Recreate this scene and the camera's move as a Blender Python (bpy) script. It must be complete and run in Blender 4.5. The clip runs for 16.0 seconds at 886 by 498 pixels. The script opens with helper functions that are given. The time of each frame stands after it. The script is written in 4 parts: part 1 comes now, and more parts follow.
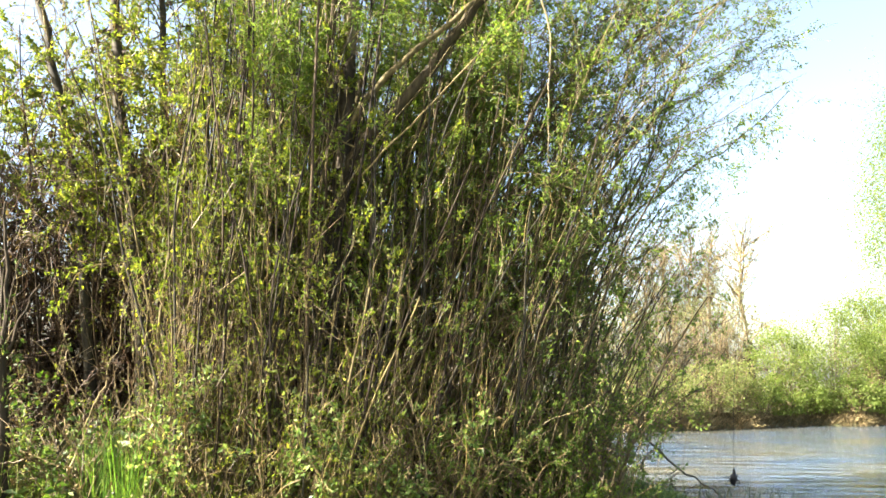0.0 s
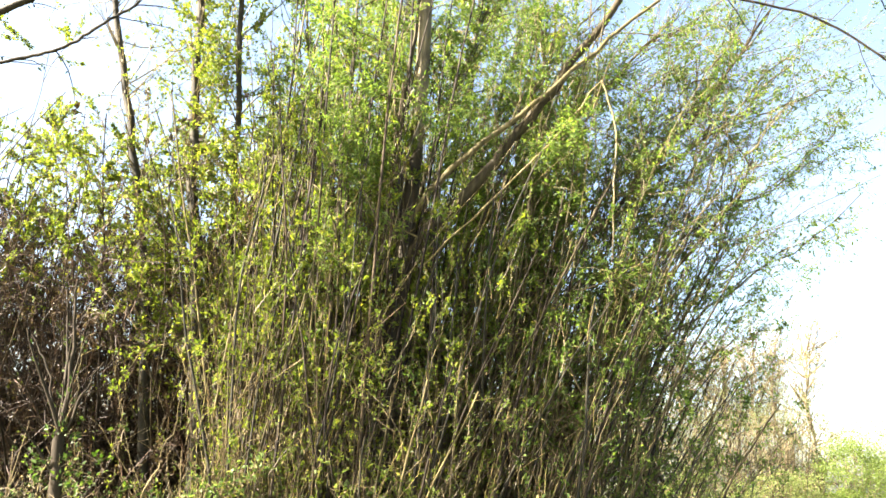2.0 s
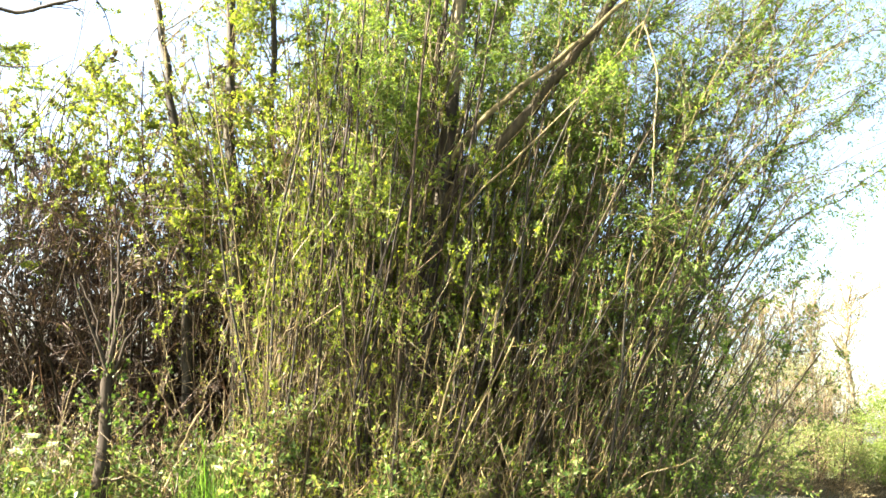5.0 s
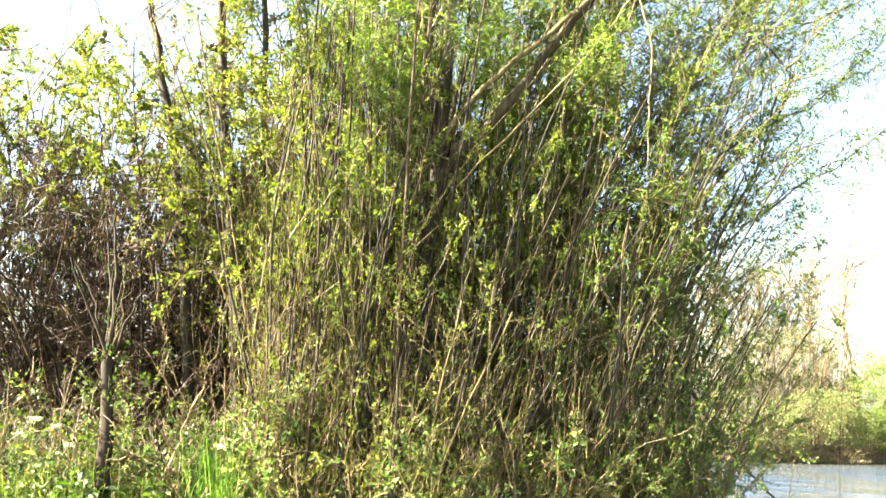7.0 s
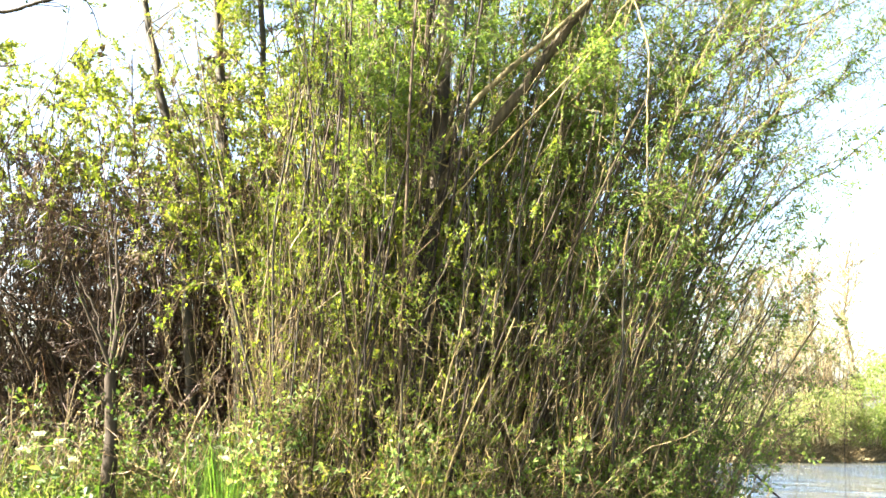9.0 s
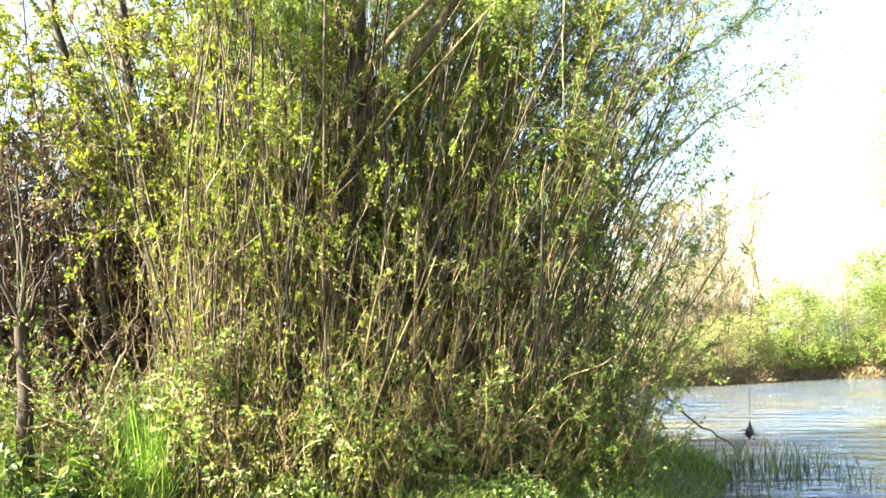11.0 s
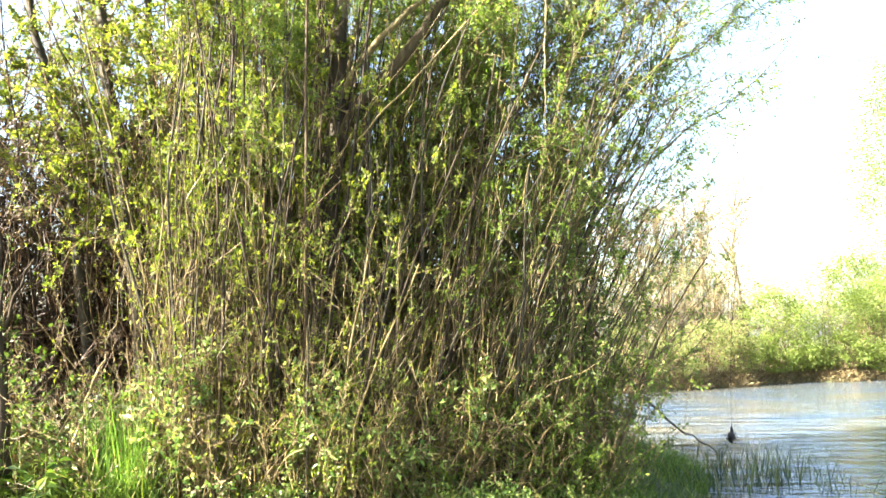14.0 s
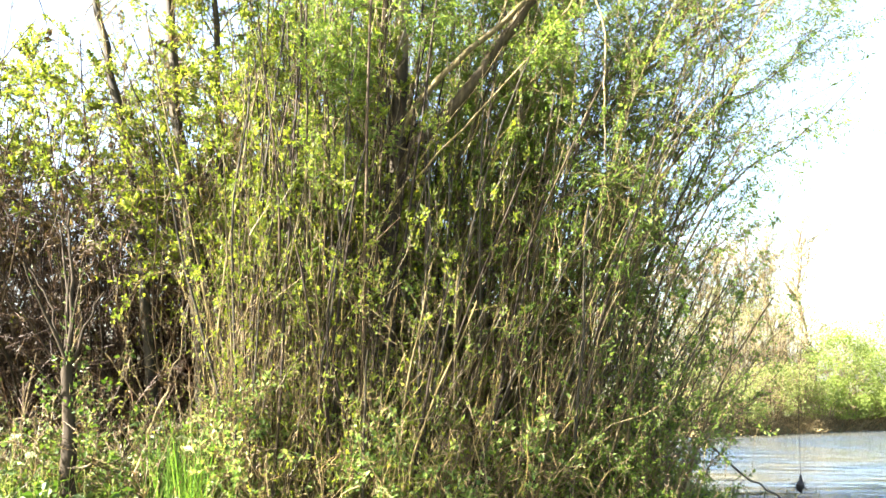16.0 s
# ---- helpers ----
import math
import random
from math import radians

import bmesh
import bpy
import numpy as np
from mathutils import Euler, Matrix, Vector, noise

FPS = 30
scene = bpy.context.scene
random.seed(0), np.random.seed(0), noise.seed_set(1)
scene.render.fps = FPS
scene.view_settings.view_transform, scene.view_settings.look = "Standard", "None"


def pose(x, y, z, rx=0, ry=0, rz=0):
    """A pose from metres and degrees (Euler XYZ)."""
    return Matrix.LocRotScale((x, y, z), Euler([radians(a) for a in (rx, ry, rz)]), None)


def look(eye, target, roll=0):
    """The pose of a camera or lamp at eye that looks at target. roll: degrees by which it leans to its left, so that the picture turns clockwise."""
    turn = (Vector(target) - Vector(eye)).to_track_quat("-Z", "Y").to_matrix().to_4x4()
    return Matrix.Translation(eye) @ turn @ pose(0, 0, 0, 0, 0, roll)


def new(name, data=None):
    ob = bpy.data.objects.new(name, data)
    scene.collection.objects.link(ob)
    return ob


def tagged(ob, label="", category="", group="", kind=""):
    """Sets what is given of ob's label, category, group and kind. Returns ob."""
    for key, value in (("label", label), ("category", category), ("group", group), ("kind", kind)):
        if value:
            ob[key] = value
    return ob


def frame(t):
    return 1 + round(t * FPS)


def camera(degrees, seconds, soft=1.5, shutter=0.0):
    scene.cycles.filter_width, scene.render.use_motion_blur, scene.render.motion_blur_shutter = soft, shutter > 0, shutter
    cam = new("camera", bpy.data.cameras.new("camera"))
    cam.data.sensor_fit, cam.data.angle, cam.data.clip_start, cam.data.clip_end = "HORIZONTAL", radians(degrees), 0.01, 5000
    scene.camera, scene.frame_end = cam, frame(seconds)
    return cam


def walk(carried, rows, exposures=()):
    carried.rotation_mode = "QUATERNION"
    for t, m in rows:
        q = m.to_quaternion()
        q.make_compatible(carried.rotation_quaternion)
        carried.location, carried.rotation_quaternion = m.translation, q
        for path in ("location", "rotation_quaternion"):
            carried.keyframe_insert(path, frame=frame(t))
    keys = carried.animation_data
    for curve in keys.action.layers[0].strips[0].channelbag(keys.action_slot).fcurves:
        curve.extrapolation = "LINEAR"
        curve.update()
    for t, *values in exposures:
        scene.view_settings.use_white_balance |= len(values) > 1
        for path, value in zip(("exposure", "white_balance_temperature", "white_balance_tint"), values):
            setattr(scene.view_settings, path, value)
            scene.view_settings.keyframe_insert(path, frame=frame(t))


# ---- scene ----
EXPOSURES = [(0.0, 3.24, 7100, 11), (1.0, 3.36, 7100, 11), (4.0, 3.47, 7100, 11), (6.5, 3.8, 7050, 11), (16.0, 3.84, 6950, 11)]
cam = camera(59.9, 16.0, soft=1.62)
ROWS = [
    (0, 0.081, -0.068, 1.6, 99.49, -0.27, 0.68),
    (0.5, 0.078, -0.052, 1.636, 103, -1.89, 1.37),
    (1, 0.061, -0.037, 1.64, 104.71, -2.37, 2.2),
    (1.5, 0.034, -0.007, 1.644, 105.65, -3.07, 3.23),
    (2, -0.004, -0.001, 1.618, 106.18, -3.05, 4.1),
    (2.5, -0.016, 0.002, 1.595, 105.86, -3.48, 4.78),
    (3, -0.017, 0.011, 1.605, 105.2, -3.89, 5.52),
    (3.5, -0.02, 0.013, 1.609, 104.64, -4.2, 5.97),
    (4, -0.022, 0.024, 1.602, 103.81, -4.36, 6.32),
    (6.5, -0.01, 0.012, 1.587, 100.83, -2.7, 6.69),
    (7, -0.009, 0.014, 1.587, 100.55, -2.62, 6.65),
    (7.5, -0.008, 0.017, 1.588, 100.38, -2.97, 6.63),
    (8, -0.002, 0.013, 1.604, 100.3, -3.05, 6.88),
    (8.5, -0.021, 0.01, 1.622, 100.67, -2.43, 7.16),
    (9, -0.025, 0.003, 1.605, 100.93, -1.56, 6.82),
    (9.5, -0.027, 0.002, 1.585, 100.1, -0.92, 5.1),
    (10, -0.017, -0.005, 1.573, 98.87, -0.18, 3.5),
    (12.5, 0.02, -0.001, 1.594, 95, 0.8, 0.07),
    (13, 0.007, 0.005, 1.596, 95.12, 0.71, -0.18),
    (13.5, 0.016, 0.007, 1.592, 95.85, 1.34, -0.12),
    (14, 0.019, 0.001, 1.604, 96.99, 1.07, 0.29),
    (14.5, 0.013, 0.016, 1.606, 98.15, 1.06, 0.97),
    (15, 0.003, 0.006, 1.594, 98.85, 0.46, 1.71),
    (15.5, -0.008, 0.021, 1.601, 99.29, 0.21, 2.83),
    (16, -0.014, 0.008, 1.602, 99.8, -0.01, 4.25),
]
walk(cam, [(t, pose(*p)) for t, *p in ROWS], EXPOSURES)


# world, sun and sky
world = bpy.data.worlds.new("sky")
scene.world = world
world.use_nodes = True
wn = world.node_tree.nodes
SUN_TO = Vector((-0.77, -0.28, 0.57)).normalized()
sky = wn.new("ShaderNodeTexSky")
sky.sky_type = "NISHITA"
sky.sun_disc = False
sky.sun_elevation = math.asin(SUN_TO.z)
sky.sun_rotation = math.atan2(SUN_TO.x, SUN_TO.y)
sky.air_density, sky.dust_density, sky.ozone_density = 1.0, 2.6, 1.0
wn["Background"].inputs["Strength"].default_value = 0.06
world.node_tree.links.new(sky.outputs[0], wn["Background"].inputs["Color"])
sun = new("sun", bpy.data.lights.new("sun", "SUN"))
sun.data.energy, sun.data.angle, sun.data.color = 5.0, radians(0.55), (1.0, 0.955, 0.88)
sun.matrix_world = look(SUN_TO * 60, (0, 0, 0))


# ---- materials ----
def nodes_of(name):
    m = bpy.data.materials.new(name)
    m.use_nodes = True
    return m, m.node_tree.nodes, m.node_tree.links, m.node_tree.nodes["Principled BSDF"]


def ramp(n, l, source, stops):
    r = n.new("ShaderNodeValToRGB")
    while len(r.color_ramp.elements) < len(stops):
        r.color_ramp.elements.new(0.5)
    for e, (p, c) in zip(r.color_ramp.elements, stops):
        e.position, e.color = p, (*c, 1)
    l.new(source, r.inputs[0])
    return r.outputs[0]


def noise_tex(n, l, scale, detail=4, stretch=None):
    t = n.new("ShaderNodeTexNoise")
    t.inputs["Scale"].default_value, t.inputs["Detail"].default_value = scale, detail
    c = n.new("ShaderNodeTexCoord")
    mp = n.new("ShaderNodeMapping")
    mp.inputs["Scale"].default_value = stretch or (1, 1, 1)
    l.new(c.outputs["Object"], mp.inputs[0])
    l.new(mp.outputs[0], t.inputs["Vector"])
    return t.outputs["Fac"]


def mixed(n, l, fac, a, b, mode="MIX"):
    m = n.new("ShaderNodeMix")
    m.data_type, m.blend_type = "RGBA", mode
    for s, v in ((m.inputs[0], fac), (m.inputs[6], a), (m.inputs[7], b)):
        if isinstance(v, bpy.types.NodeSocket):
            l.new(v, s)
        else:
            s.default_value = v if isinstance(v, float) else (*v, 1)
    return m.outputs[2]


def leaf_material(name, stops, through_light=0.4, gloss=0.45, patch=3.0):
    """A thin leaf: reflects, and lets some light through; the colour varies from leaf to leaf and from bough to bough."""
    m, n, l, p = nodes_of(name)
    g = n.new("ShaderNodeNewGeometry")
    c = ramp(n, l, g.outputs["Random Per Island"], stops)
    big = noise_tex(n, l, patch, 3)
    c = mixed(n, l, big, c, mixed(n, l, 1.0, c, (0.8, 0.92, 0.6), "MULTIPLY"))
    l.new(c, p.inputs["Base Color"])
    p.inputs["Roughness"].default_value = gloss + 0.12
    p.inputs["Specular IOR Level"].default_value = 0.42
    t = n.new("ShaderNodeBsdfTranslucent")
    l.new(mixed(n, l, 1.0, c, (1.45, 1.45, 0.8), "MULTIPLY"), t.inputs["Color"])
    mix = n.new("ShaderNodeMixShader")
    mix.inputs[0].default_value = through_light
    l.new(p.outputs[0], mix.inputs[1])
    l.new(t.outputs[0], mix.inputs[2])
    l.new(mix.outputs[0], n["Material Output"].inputs[0])
    return m


def bark_material(name, dark, light, scale=25, bump=0.5, rough=0.75, sheen=0.25, vary=1.0):
    m, n, l, p = nodes_of(name)
    g = n.new("ShaderNodeNewGeometry")
    grain = noise_tex(n, l, scale, 6, (1, 1, 0.22))
    blotch = noise_tex(n, l, 2.5, 3)
    c = ramp(n, l, grain, [(0.3, dark), (0.7, light)])
    c = mixed(n, l, blotch, c, mixed(n, l, 1.0, c, (0.7, 0.78, 0.6), "MULTIPLY"))
    o = n.new("ShaderNodeObjectInfo")
    both, turn = n.new("ShaderNodeMath"), n.new("ShaderNodeMath")
    turn.operation = "FRACT"
    l.new(g.outputs["Random Per Island"], both.inputs[0])
    l.new(o.outputs["Random"], both.inputs[1])
    l.new(both.outputs[0], turn.inputs[0])
    tone = ramp(n, l, turn.outputs[0], [(0, (0.4, 0.34, 0.29)), (0.55, (0.9, 0.84, 0.76)), (0.85, (1.4, 1.28, 1.08)), (1, (1.65, 1.5, 1.25))])
    l.new(mixed(n, l, vary, c, tone, "MULTIPLY"), p.inputs["Base Color"])
    p.inputs["Roughness"].default_value = rough
    p.inputs["Specular IOR Level"].default_value = sheen
    b = n.new("ShaderNodeBump")
    b.inputs["Strength"].default_value, b.inputs["Distance"].default_value = bump, 0.01
    l.new(grain, b.inputs["Height"])
    l.new(b.outputs[0], p.inputs["Normal"])
    return m


BARK = bark_material("willow_bark", (0.046, 0.037, 0.019), (0.168, 0.14, 0.074))
BARK_DARK = bark_material("old_bark", (0.018, 0.012, 0.008), (0.068, 0.048, 0.032), 18, 0.8)
SHOOT = bark_material("young_shoot_bark", (0.07, 0.052, 0.022), (0.315, 0.25, 0.112), 40, 0.2, 0.48, 0.4)
TWIG = bark_material("brown_twig_bark", (0.072, 0.05, 0.027), (0.33, 0.255, 0.135), 40, 0.2, 0.48, 0.4)
STICK = bark_material("brown_stick_bark", (0.034, 0.023, 0.011), (0.16, 0.114, 0.055), 40, 0.2, 0.5, 0.4)
THORN_TWIG = bark_material("thorn_twig_bark", (0.022, 0.012, 0.008), (0.105, 0.062, 0.042), 40, 0.2, 0.5)
STUMP_BARK = bark_material("brown_stump_bark", (0.017, 0.012, 0.007), (0.058, 0.041, 0.026), 18, 0.8, 0.85, vary=0.2)
SLIM_BARK = bark_material("grey_olive_bark", (0.018, 0.015, 0.010), (0.06, 0.05, 0.035), vary=0.2)
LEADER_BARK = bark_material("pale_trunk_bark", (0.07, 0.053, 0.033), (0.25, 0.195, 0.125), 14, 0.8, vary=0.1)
# Bark colour darkened to carry the lower trunk's shade; also used for overhanging branches.
BARK_DARKENED = bark_material("darkened_bark", (0.015, 0.011, 0.006), (0.055, 0.04, 0.024), 18, 0.8, vary=0.2)
DRY = bark_material("dry_stalk", (0.2, 0.155, 0.09), (0.42, 0.345, 0.22), 30, 0.2, 0.6)
STRAW = bark_material("bleached_bank_grass", (0.13, 0.105, 0.065), (0.33, 0.27, 0.175), 30, 0.2, 0.7)
WHITE_BARK = bark_material("whitish_bark", (0.26, 0.22, 0.17), (0.46, 0.42, 0.36), 6, 0.2)
YOUNG_GRASS = leaf_material("young_grass_blade", [(0, (0.08, 0.185, 0.03)), (0.6, (0.14, 0.265, 0.05)), (1, (0.25, 0.35, 0.11))], 0.45, 0.35)
PALE_TWIG = bark_material("pale_far_bark", (0.15, 0.113, 0.075), (0.28, 0.225, 0.155), 6, 0.2)
WILLOW_LEAF = leaf_material("willow_leaf", [(0, (0.06, 0.102, 0.027)), (0.5, (0.115, 0.17, 0.038)), (1, (0.19, 0.24, 0.054))], 0.6)
HEDGE_LEAF = leaf_material("hedge_leaf", [(0, (0.075, 0.105, 0.02)), (0.55, (0.147, 0.186, 0.028)), (0.92, (0.235, 0.255, 0.042)), (1, (0.32, 0.275, 0.055))], 0.55)
BRAMBLE_LEAF = leaf_material("bramble_leaf", [(0, (0.055, 0.105, 0.03)), (0.5, (0.135, 0.205, 0.05)), (0.88, (0.28, 0.35, 0.13)), (1, (0.42, 0.34, 0.16))], 0.42, 0.3)
DARK_LEAF = leaf_material("ivy_leaf", [(0, (0.011, 0.0275, 0.0077)), (1, (0.0275, 0.0605, 0.0138))], 0.2, 0.3)
GRASS = leaf_material("grass_blade", [(0, (0.07, 0.12, 0.02)), (0.45, (0.15, 0.21, 0.04)), (0.62, (0.23, 0.25, 0.07)), (0.75, (0.30, 0.25, 0.13)), (1, (0.42, 0.35, 0.20))], 0.35, 0.4)
MEADOW = leaf_material("meadow_grass_blade", [(0, (0.05, 0.095, 0.018)), (0.55, (0.125, 0.185, 0.033)), (0.85, (0.21, 0.25, 0.055)), (1, (0.36, 0.31, 0.14))], 0.4, 0.4)
LUSH_GRASS = leaf_material("lush_grass_blade", [(0, (0.035, 0.07, 0.014)), (0.6, (0.085, 0.14, 0.026)), (0.9, (0.19, 0.23, 0.05)), (1, (0.30, 0.28, 0.11))], 0.4, 0.4)
REED = leaf_material("reed_blade", [(0, (0.014, 0.028, 0.01)), (0.6, (0.04, 0.07, 0.02)), (0.85, (0.10, 0.145, 0.04)), (1, (0.2, 0.18, 0.09))], 0.25, 0.45)
FAR_LEAF = leaf_material("far_bush_leaf", [(0, (0.105, 0.145, 0.04)), (0.6, (0.16, 0.205, 0.055)), (1, (0.215, 0.25, 0.085))], 0.6, 0.5, 0.5)
BUD_LEAF = leaf_material("far_bud_leaf", [(0, (0.13, 0.135, 0.065)), (1, (0.21, 0.215, 0.115))], 0.4, 0.5, 0.5)
SCRUB_LEAF = leaf_material("scrub_leaf", [(0, (0.125, 0.15, 0.06)), (0.6, (0.185, 0.21, 0.085)), (1, (0.26, 0.26, 0.13))], 0.6, 0.5, 0.5)
NETTLE_LEAF = leaf_material("nettle_leaf", [(0, (0.03, 0.06, 0.012)), (0.6, (0.065, 0.11, 0.022)), (0.9, (0.14, 0.19, 0.05)), (1, (0.26, 0.27, 0.11))], 0.38, 0.35)
THORN_LITTER = leaf_material("dead_thorn_leaf", [(0, (0.022, 0.013, 0.008)), (0.7, (0.065, 0.04, 0.023)), (1, (0.2, 0.135, 0.08))], 0.2, 0.45)
LITTER = leaf_material("dead_leaf", [(0, (0.05, 0.028, 0.015)), (0.6, (0.15, 0.092, 0.048)), (1, (0.36, 0.27, 0.16))], 0.2, 0.45)
PETAL = leaf_material("white_petal", [(0, (0.45, 0.465, 0.42)), (1, (0.6, 0.6, 0.57))], 0.3, 0.5)

GROUND, n, l, p = nodes_of("bank_soil")
fine, wide = noise_tex(n, l, 18, 8), noise_tex(n, l, 1.3, 4)
c = ramp(n, l, fine, [(0.3, (0.0325, 0.0234, 0.013)), (0.55, (0.0845, 0.065, 0.0325)), (0.75, (0.156, 0.124, 0.065))])
l.new(mixed(n, l, wide, c, ramp(n, l, fine, [(0.3, (0.0195, 0.0358, 0.0091)), (0.7, (0.065, 0.104, 0.0228))])), p.inputs["Base Color"])
p.inputs["Roughness"].default_value = 0.9
b = n.new("ShaderNodeBump")
b.inputs["Strength"].default_value, b.inputs["Distance"].default_value = 0.8, 0.04
l.new(fine, b.inputs["Height"])
l.new(b.outputs[0], p.inputs["Normal"])

WATER, n, l, p = nodes_of("river_water")
# Silt brown mixed with a blue that paints the sky's reflection into the colour.
tint_mix = noise_tex(n, l, 0.25, 3, (1, 2.5, 1))
l.new(ramp(n, l, tint_mix, [(0.35, (0.042, 0.072, 0.115)), (0.65, (0.082, 0.08, 0.06))]), p.inputs["Base Color"])
p.inputs["Roughness"].default_value, p.inputs["IOR"].default_value = 0.07, 1.33
p.inputs["Specular IOR Level"].default_value = 0.85
r1, r2 = noise_tex(n, l, 1.5, 4, (0.42, 1.2, 1)), noise_tex(n, l, 5, 3, (0.5, 1.0, 1))
b1, b2 = n.new("ShaderNodeBump"), n.new("ShaderNodeBump")
b1.inputs["Strength"].default_value, b1.inputs["Distance"].default_value = 0.7, 0.22
b2.inputs["Strength"].default_value, b2.inputs["Distance"].default_value = 0.7, 0.06
l.new(r1, b1.inputs["Height"])
l.new(r2, b2.inputs["Height"])
l.new(b1.outputs[0], b2.inputs["Normal"])
l.new(b2.outputs[0], p.inputs["Normal"])

FLOAT_DARK, n, l, p = nodes_of("dark_weed")
l.new(ramp(n, l, noise_tex(n, l, 60, 4), [(0.3, (0.004, 0.004, 0.004)), (0.8, (0.02, 0.017, 0.012))]), p.inputs["Base Color"])
p.inputs["Roughness"].default_value = 0.7


# ---- mesh tools ----
def unit(v):
    return v / np.maximum(np.linalg.norm(v, axis=-1, keepdims=True), 1e-9)


class Batch:
    """Quads gathered into one mesh."""

    def __init__(self):
        self.verts, self.quads, self.count = [], [], 0

    def add(self, verts, quads):
        self.verts.append(verts.reshape(-1, 3))
        self.quads.append(quads.reshape(-1, 4) + self.count)
        self.count += len(self.verts[-1])

    def tubes(self, paths, radii, sides=5):
        """Round stems along paths (stems, points, 3) with radii (stems, points)."""
        n, k, _ = paths.shape
        along = unit(np.gradient(paths, axis=1))
        mean = np.abs(unit(along.mean(1)))
        ref = np.where(mean[:, 2:] < 0.8, np.array([0, 0, 1.0]), np.array([1.0, 0, 0]))[:, None]
        a = unit(np.cross(along, ref))
        b = np.cross(along, a)
        ang = np.arange(sides) * 2 * np.pi / sides
        ring = np.cos(ang)[:, None] * a[:, :, None] + np.sin(ang)[:, None] * b[:, :, None]
        verts = paths[:, :, None] + radii[:, :, None, None] * ring
        i = np.arange(n)[:, None, None] * k * sides + np.arange(k - 1)[None, :, None] * sides
        s, t = np.arange(sides)[None, None], (np.arange(sides)[None, None] + 1) % sides
        self.add(verts, np.stack([i + s, i + t, i + sides + t, i + sides + s], -1))
        return self

    def leaves(self, pos, axis, length, width, rng, up=0.6):
        """Pointed leaves, folded a little along the middle."""
        n = len(pos)
        side = unit(np.cross(axis, unit(rng.normal(size=(n, 3)) + np.array([0, 0, up]))))
        nrm = np.cross(side, axis)
        L, W = length[:, None], width[:, None]
        mid = pos + axis * L * 0.45
        verts = np.stack([pos, mid + side * W / 2 + nrm * W * 0.2, pos + axis * L - nrm * L * 0.08, mid - side * W / 2 + nrm * W * 0.2], 1)
        self.add(verts, np.arange(n * 4).reshape(n, 4))
        return self

    def blades(self, pos, lean, height, width, rng, droop=0.5):
        """Grass or reed blades: three tapering segments that bend over."""
        n = len(pos)
        side = unit(np.cross(lean, [0, 0, 1.0]) + rng.normal(size=(n, 3)) * 0.4)
        out = unit(lean * np.array([1, 1, 0]) + 1e-4)
        levels = []
        for f, w in ((0, 1), (0.4, 0.85), (0.75, 0.55), (1, 0.08)):
            c = pos + lean * (height * f)[:, None] + out * (height * droop * f ** 2.5)[:, None] - np.array([0, 0, 1.0]) * (height * droop * 0.5 * f ** 3)[:, None]
            levels += [c - side * (width * w / 2)[:, None], c + side * (width * w / 2)[:, None]]
        verts = np.stack(levels, 1)
        i = np.arange(n)[:, None] * 8
        self.add(verts, np.stack([np.concatenate([i + 2 * j, i + 2 * j + 1, i + 2 * j + 3, i + 2 * j + 2], 1) for j in range(3)], 1))
        return self

    def mesh(self, name, origin, smooth):
        v = np.concatenate(self.verts) - np.array(origin)
        q = np.concatenate(self.quads).astype(np.int32)
        m = bpy.data.meshes.new(name)
        m.vertices.add(len(v))
        m.vertices.foreach_set("co", v.astype(np.float32).ravel())
        m.loops.add(q.size)
        m.loops.foreach_set("vertex_index", q.ravel())
        m.polygons.add(len(q))
        m.polygons.foreach_set("loop_start", np.arange(0, q.size, 4, dtype=np.int32))
        m.polygons.foreach_set("use_smooth", np.full(len(q), smooth))
        m.update()
        return m


def thing(name, at, label, category, group="", kind=""):
    ob = new(name)
    ob.location = at
    ob.empty_display_size = 0.1
    return tagged(ob, label, category, group, kind)


def part(name, batch, material, parent=None, label="", smooth=True, kind=""):
    origin, up = Vector((0, 0, 0)), parent
    while up:
        origin += up.location
        up = up.parent
    m = batch.mesh(name, origin, smooth)
    m.materials.append(material)
    ob = new(name, m)
    ob.parent = parent
    return tagged(ob, label, kind=kind)


def each(name, paths, radii, sides, material, parent, label=""):
    """One part for each stem."""
    for k in range(len(paths)):
        part(name, Batch().tubes(paths[k:k + 1], radii[k:k + 1], sides), material, parent, label)


def grow(start, heading, length, k, rng, wander=0.12, lift=0.0, sag=0.0, drift=0.0):
    """Paths that wander from start along heading; lift turns them up on the way, sag bends their ends down."""
    n, d = len(start), unit(heading)
    out, step = [start], (length / (k - 1))[:, None]
    for j in range(1, k):
        d = unit(d + rng.normal(size=(n, 3)) * wander + np.array([drift, 0, lift - sag * j / k]))
        out.append(out[-1] + d * step)
    return np.stack(out, 1)


def taper(r0, k, tip=0.25):
    return r0[:, None] * np.linspace(1, tip, k)[None] ** 0.9


def along(paths, pick, f):
    """Points and directions at fractions f along the picked paths."""
    k = paths.shape[1]
    x = np.clip(f, 0, 0.999) * (k - 1)
    i = x.astype(int)
    a, b = paths[pick, i], paths[pick, i + 1]
    return a + (b - a) * (x - i)[:, None], unit(b - a)


def side_shoots(paths, count, rng, low, high, spread, length, k=5, wander=0.15, lift=0.05, sag=0.0):
    """Side twigs that leave the paths between the fractions low and high."""
    pick = rng.integers(0, len(paths), count)
    f = rng.uniform(low, high, count)
    p, d = along(paths, pick, f)
    return grow(p, d + rng.normal(size=(count, 3)) * spread, rng.uniform(*length, count), k, rng, wander, lift, sag)


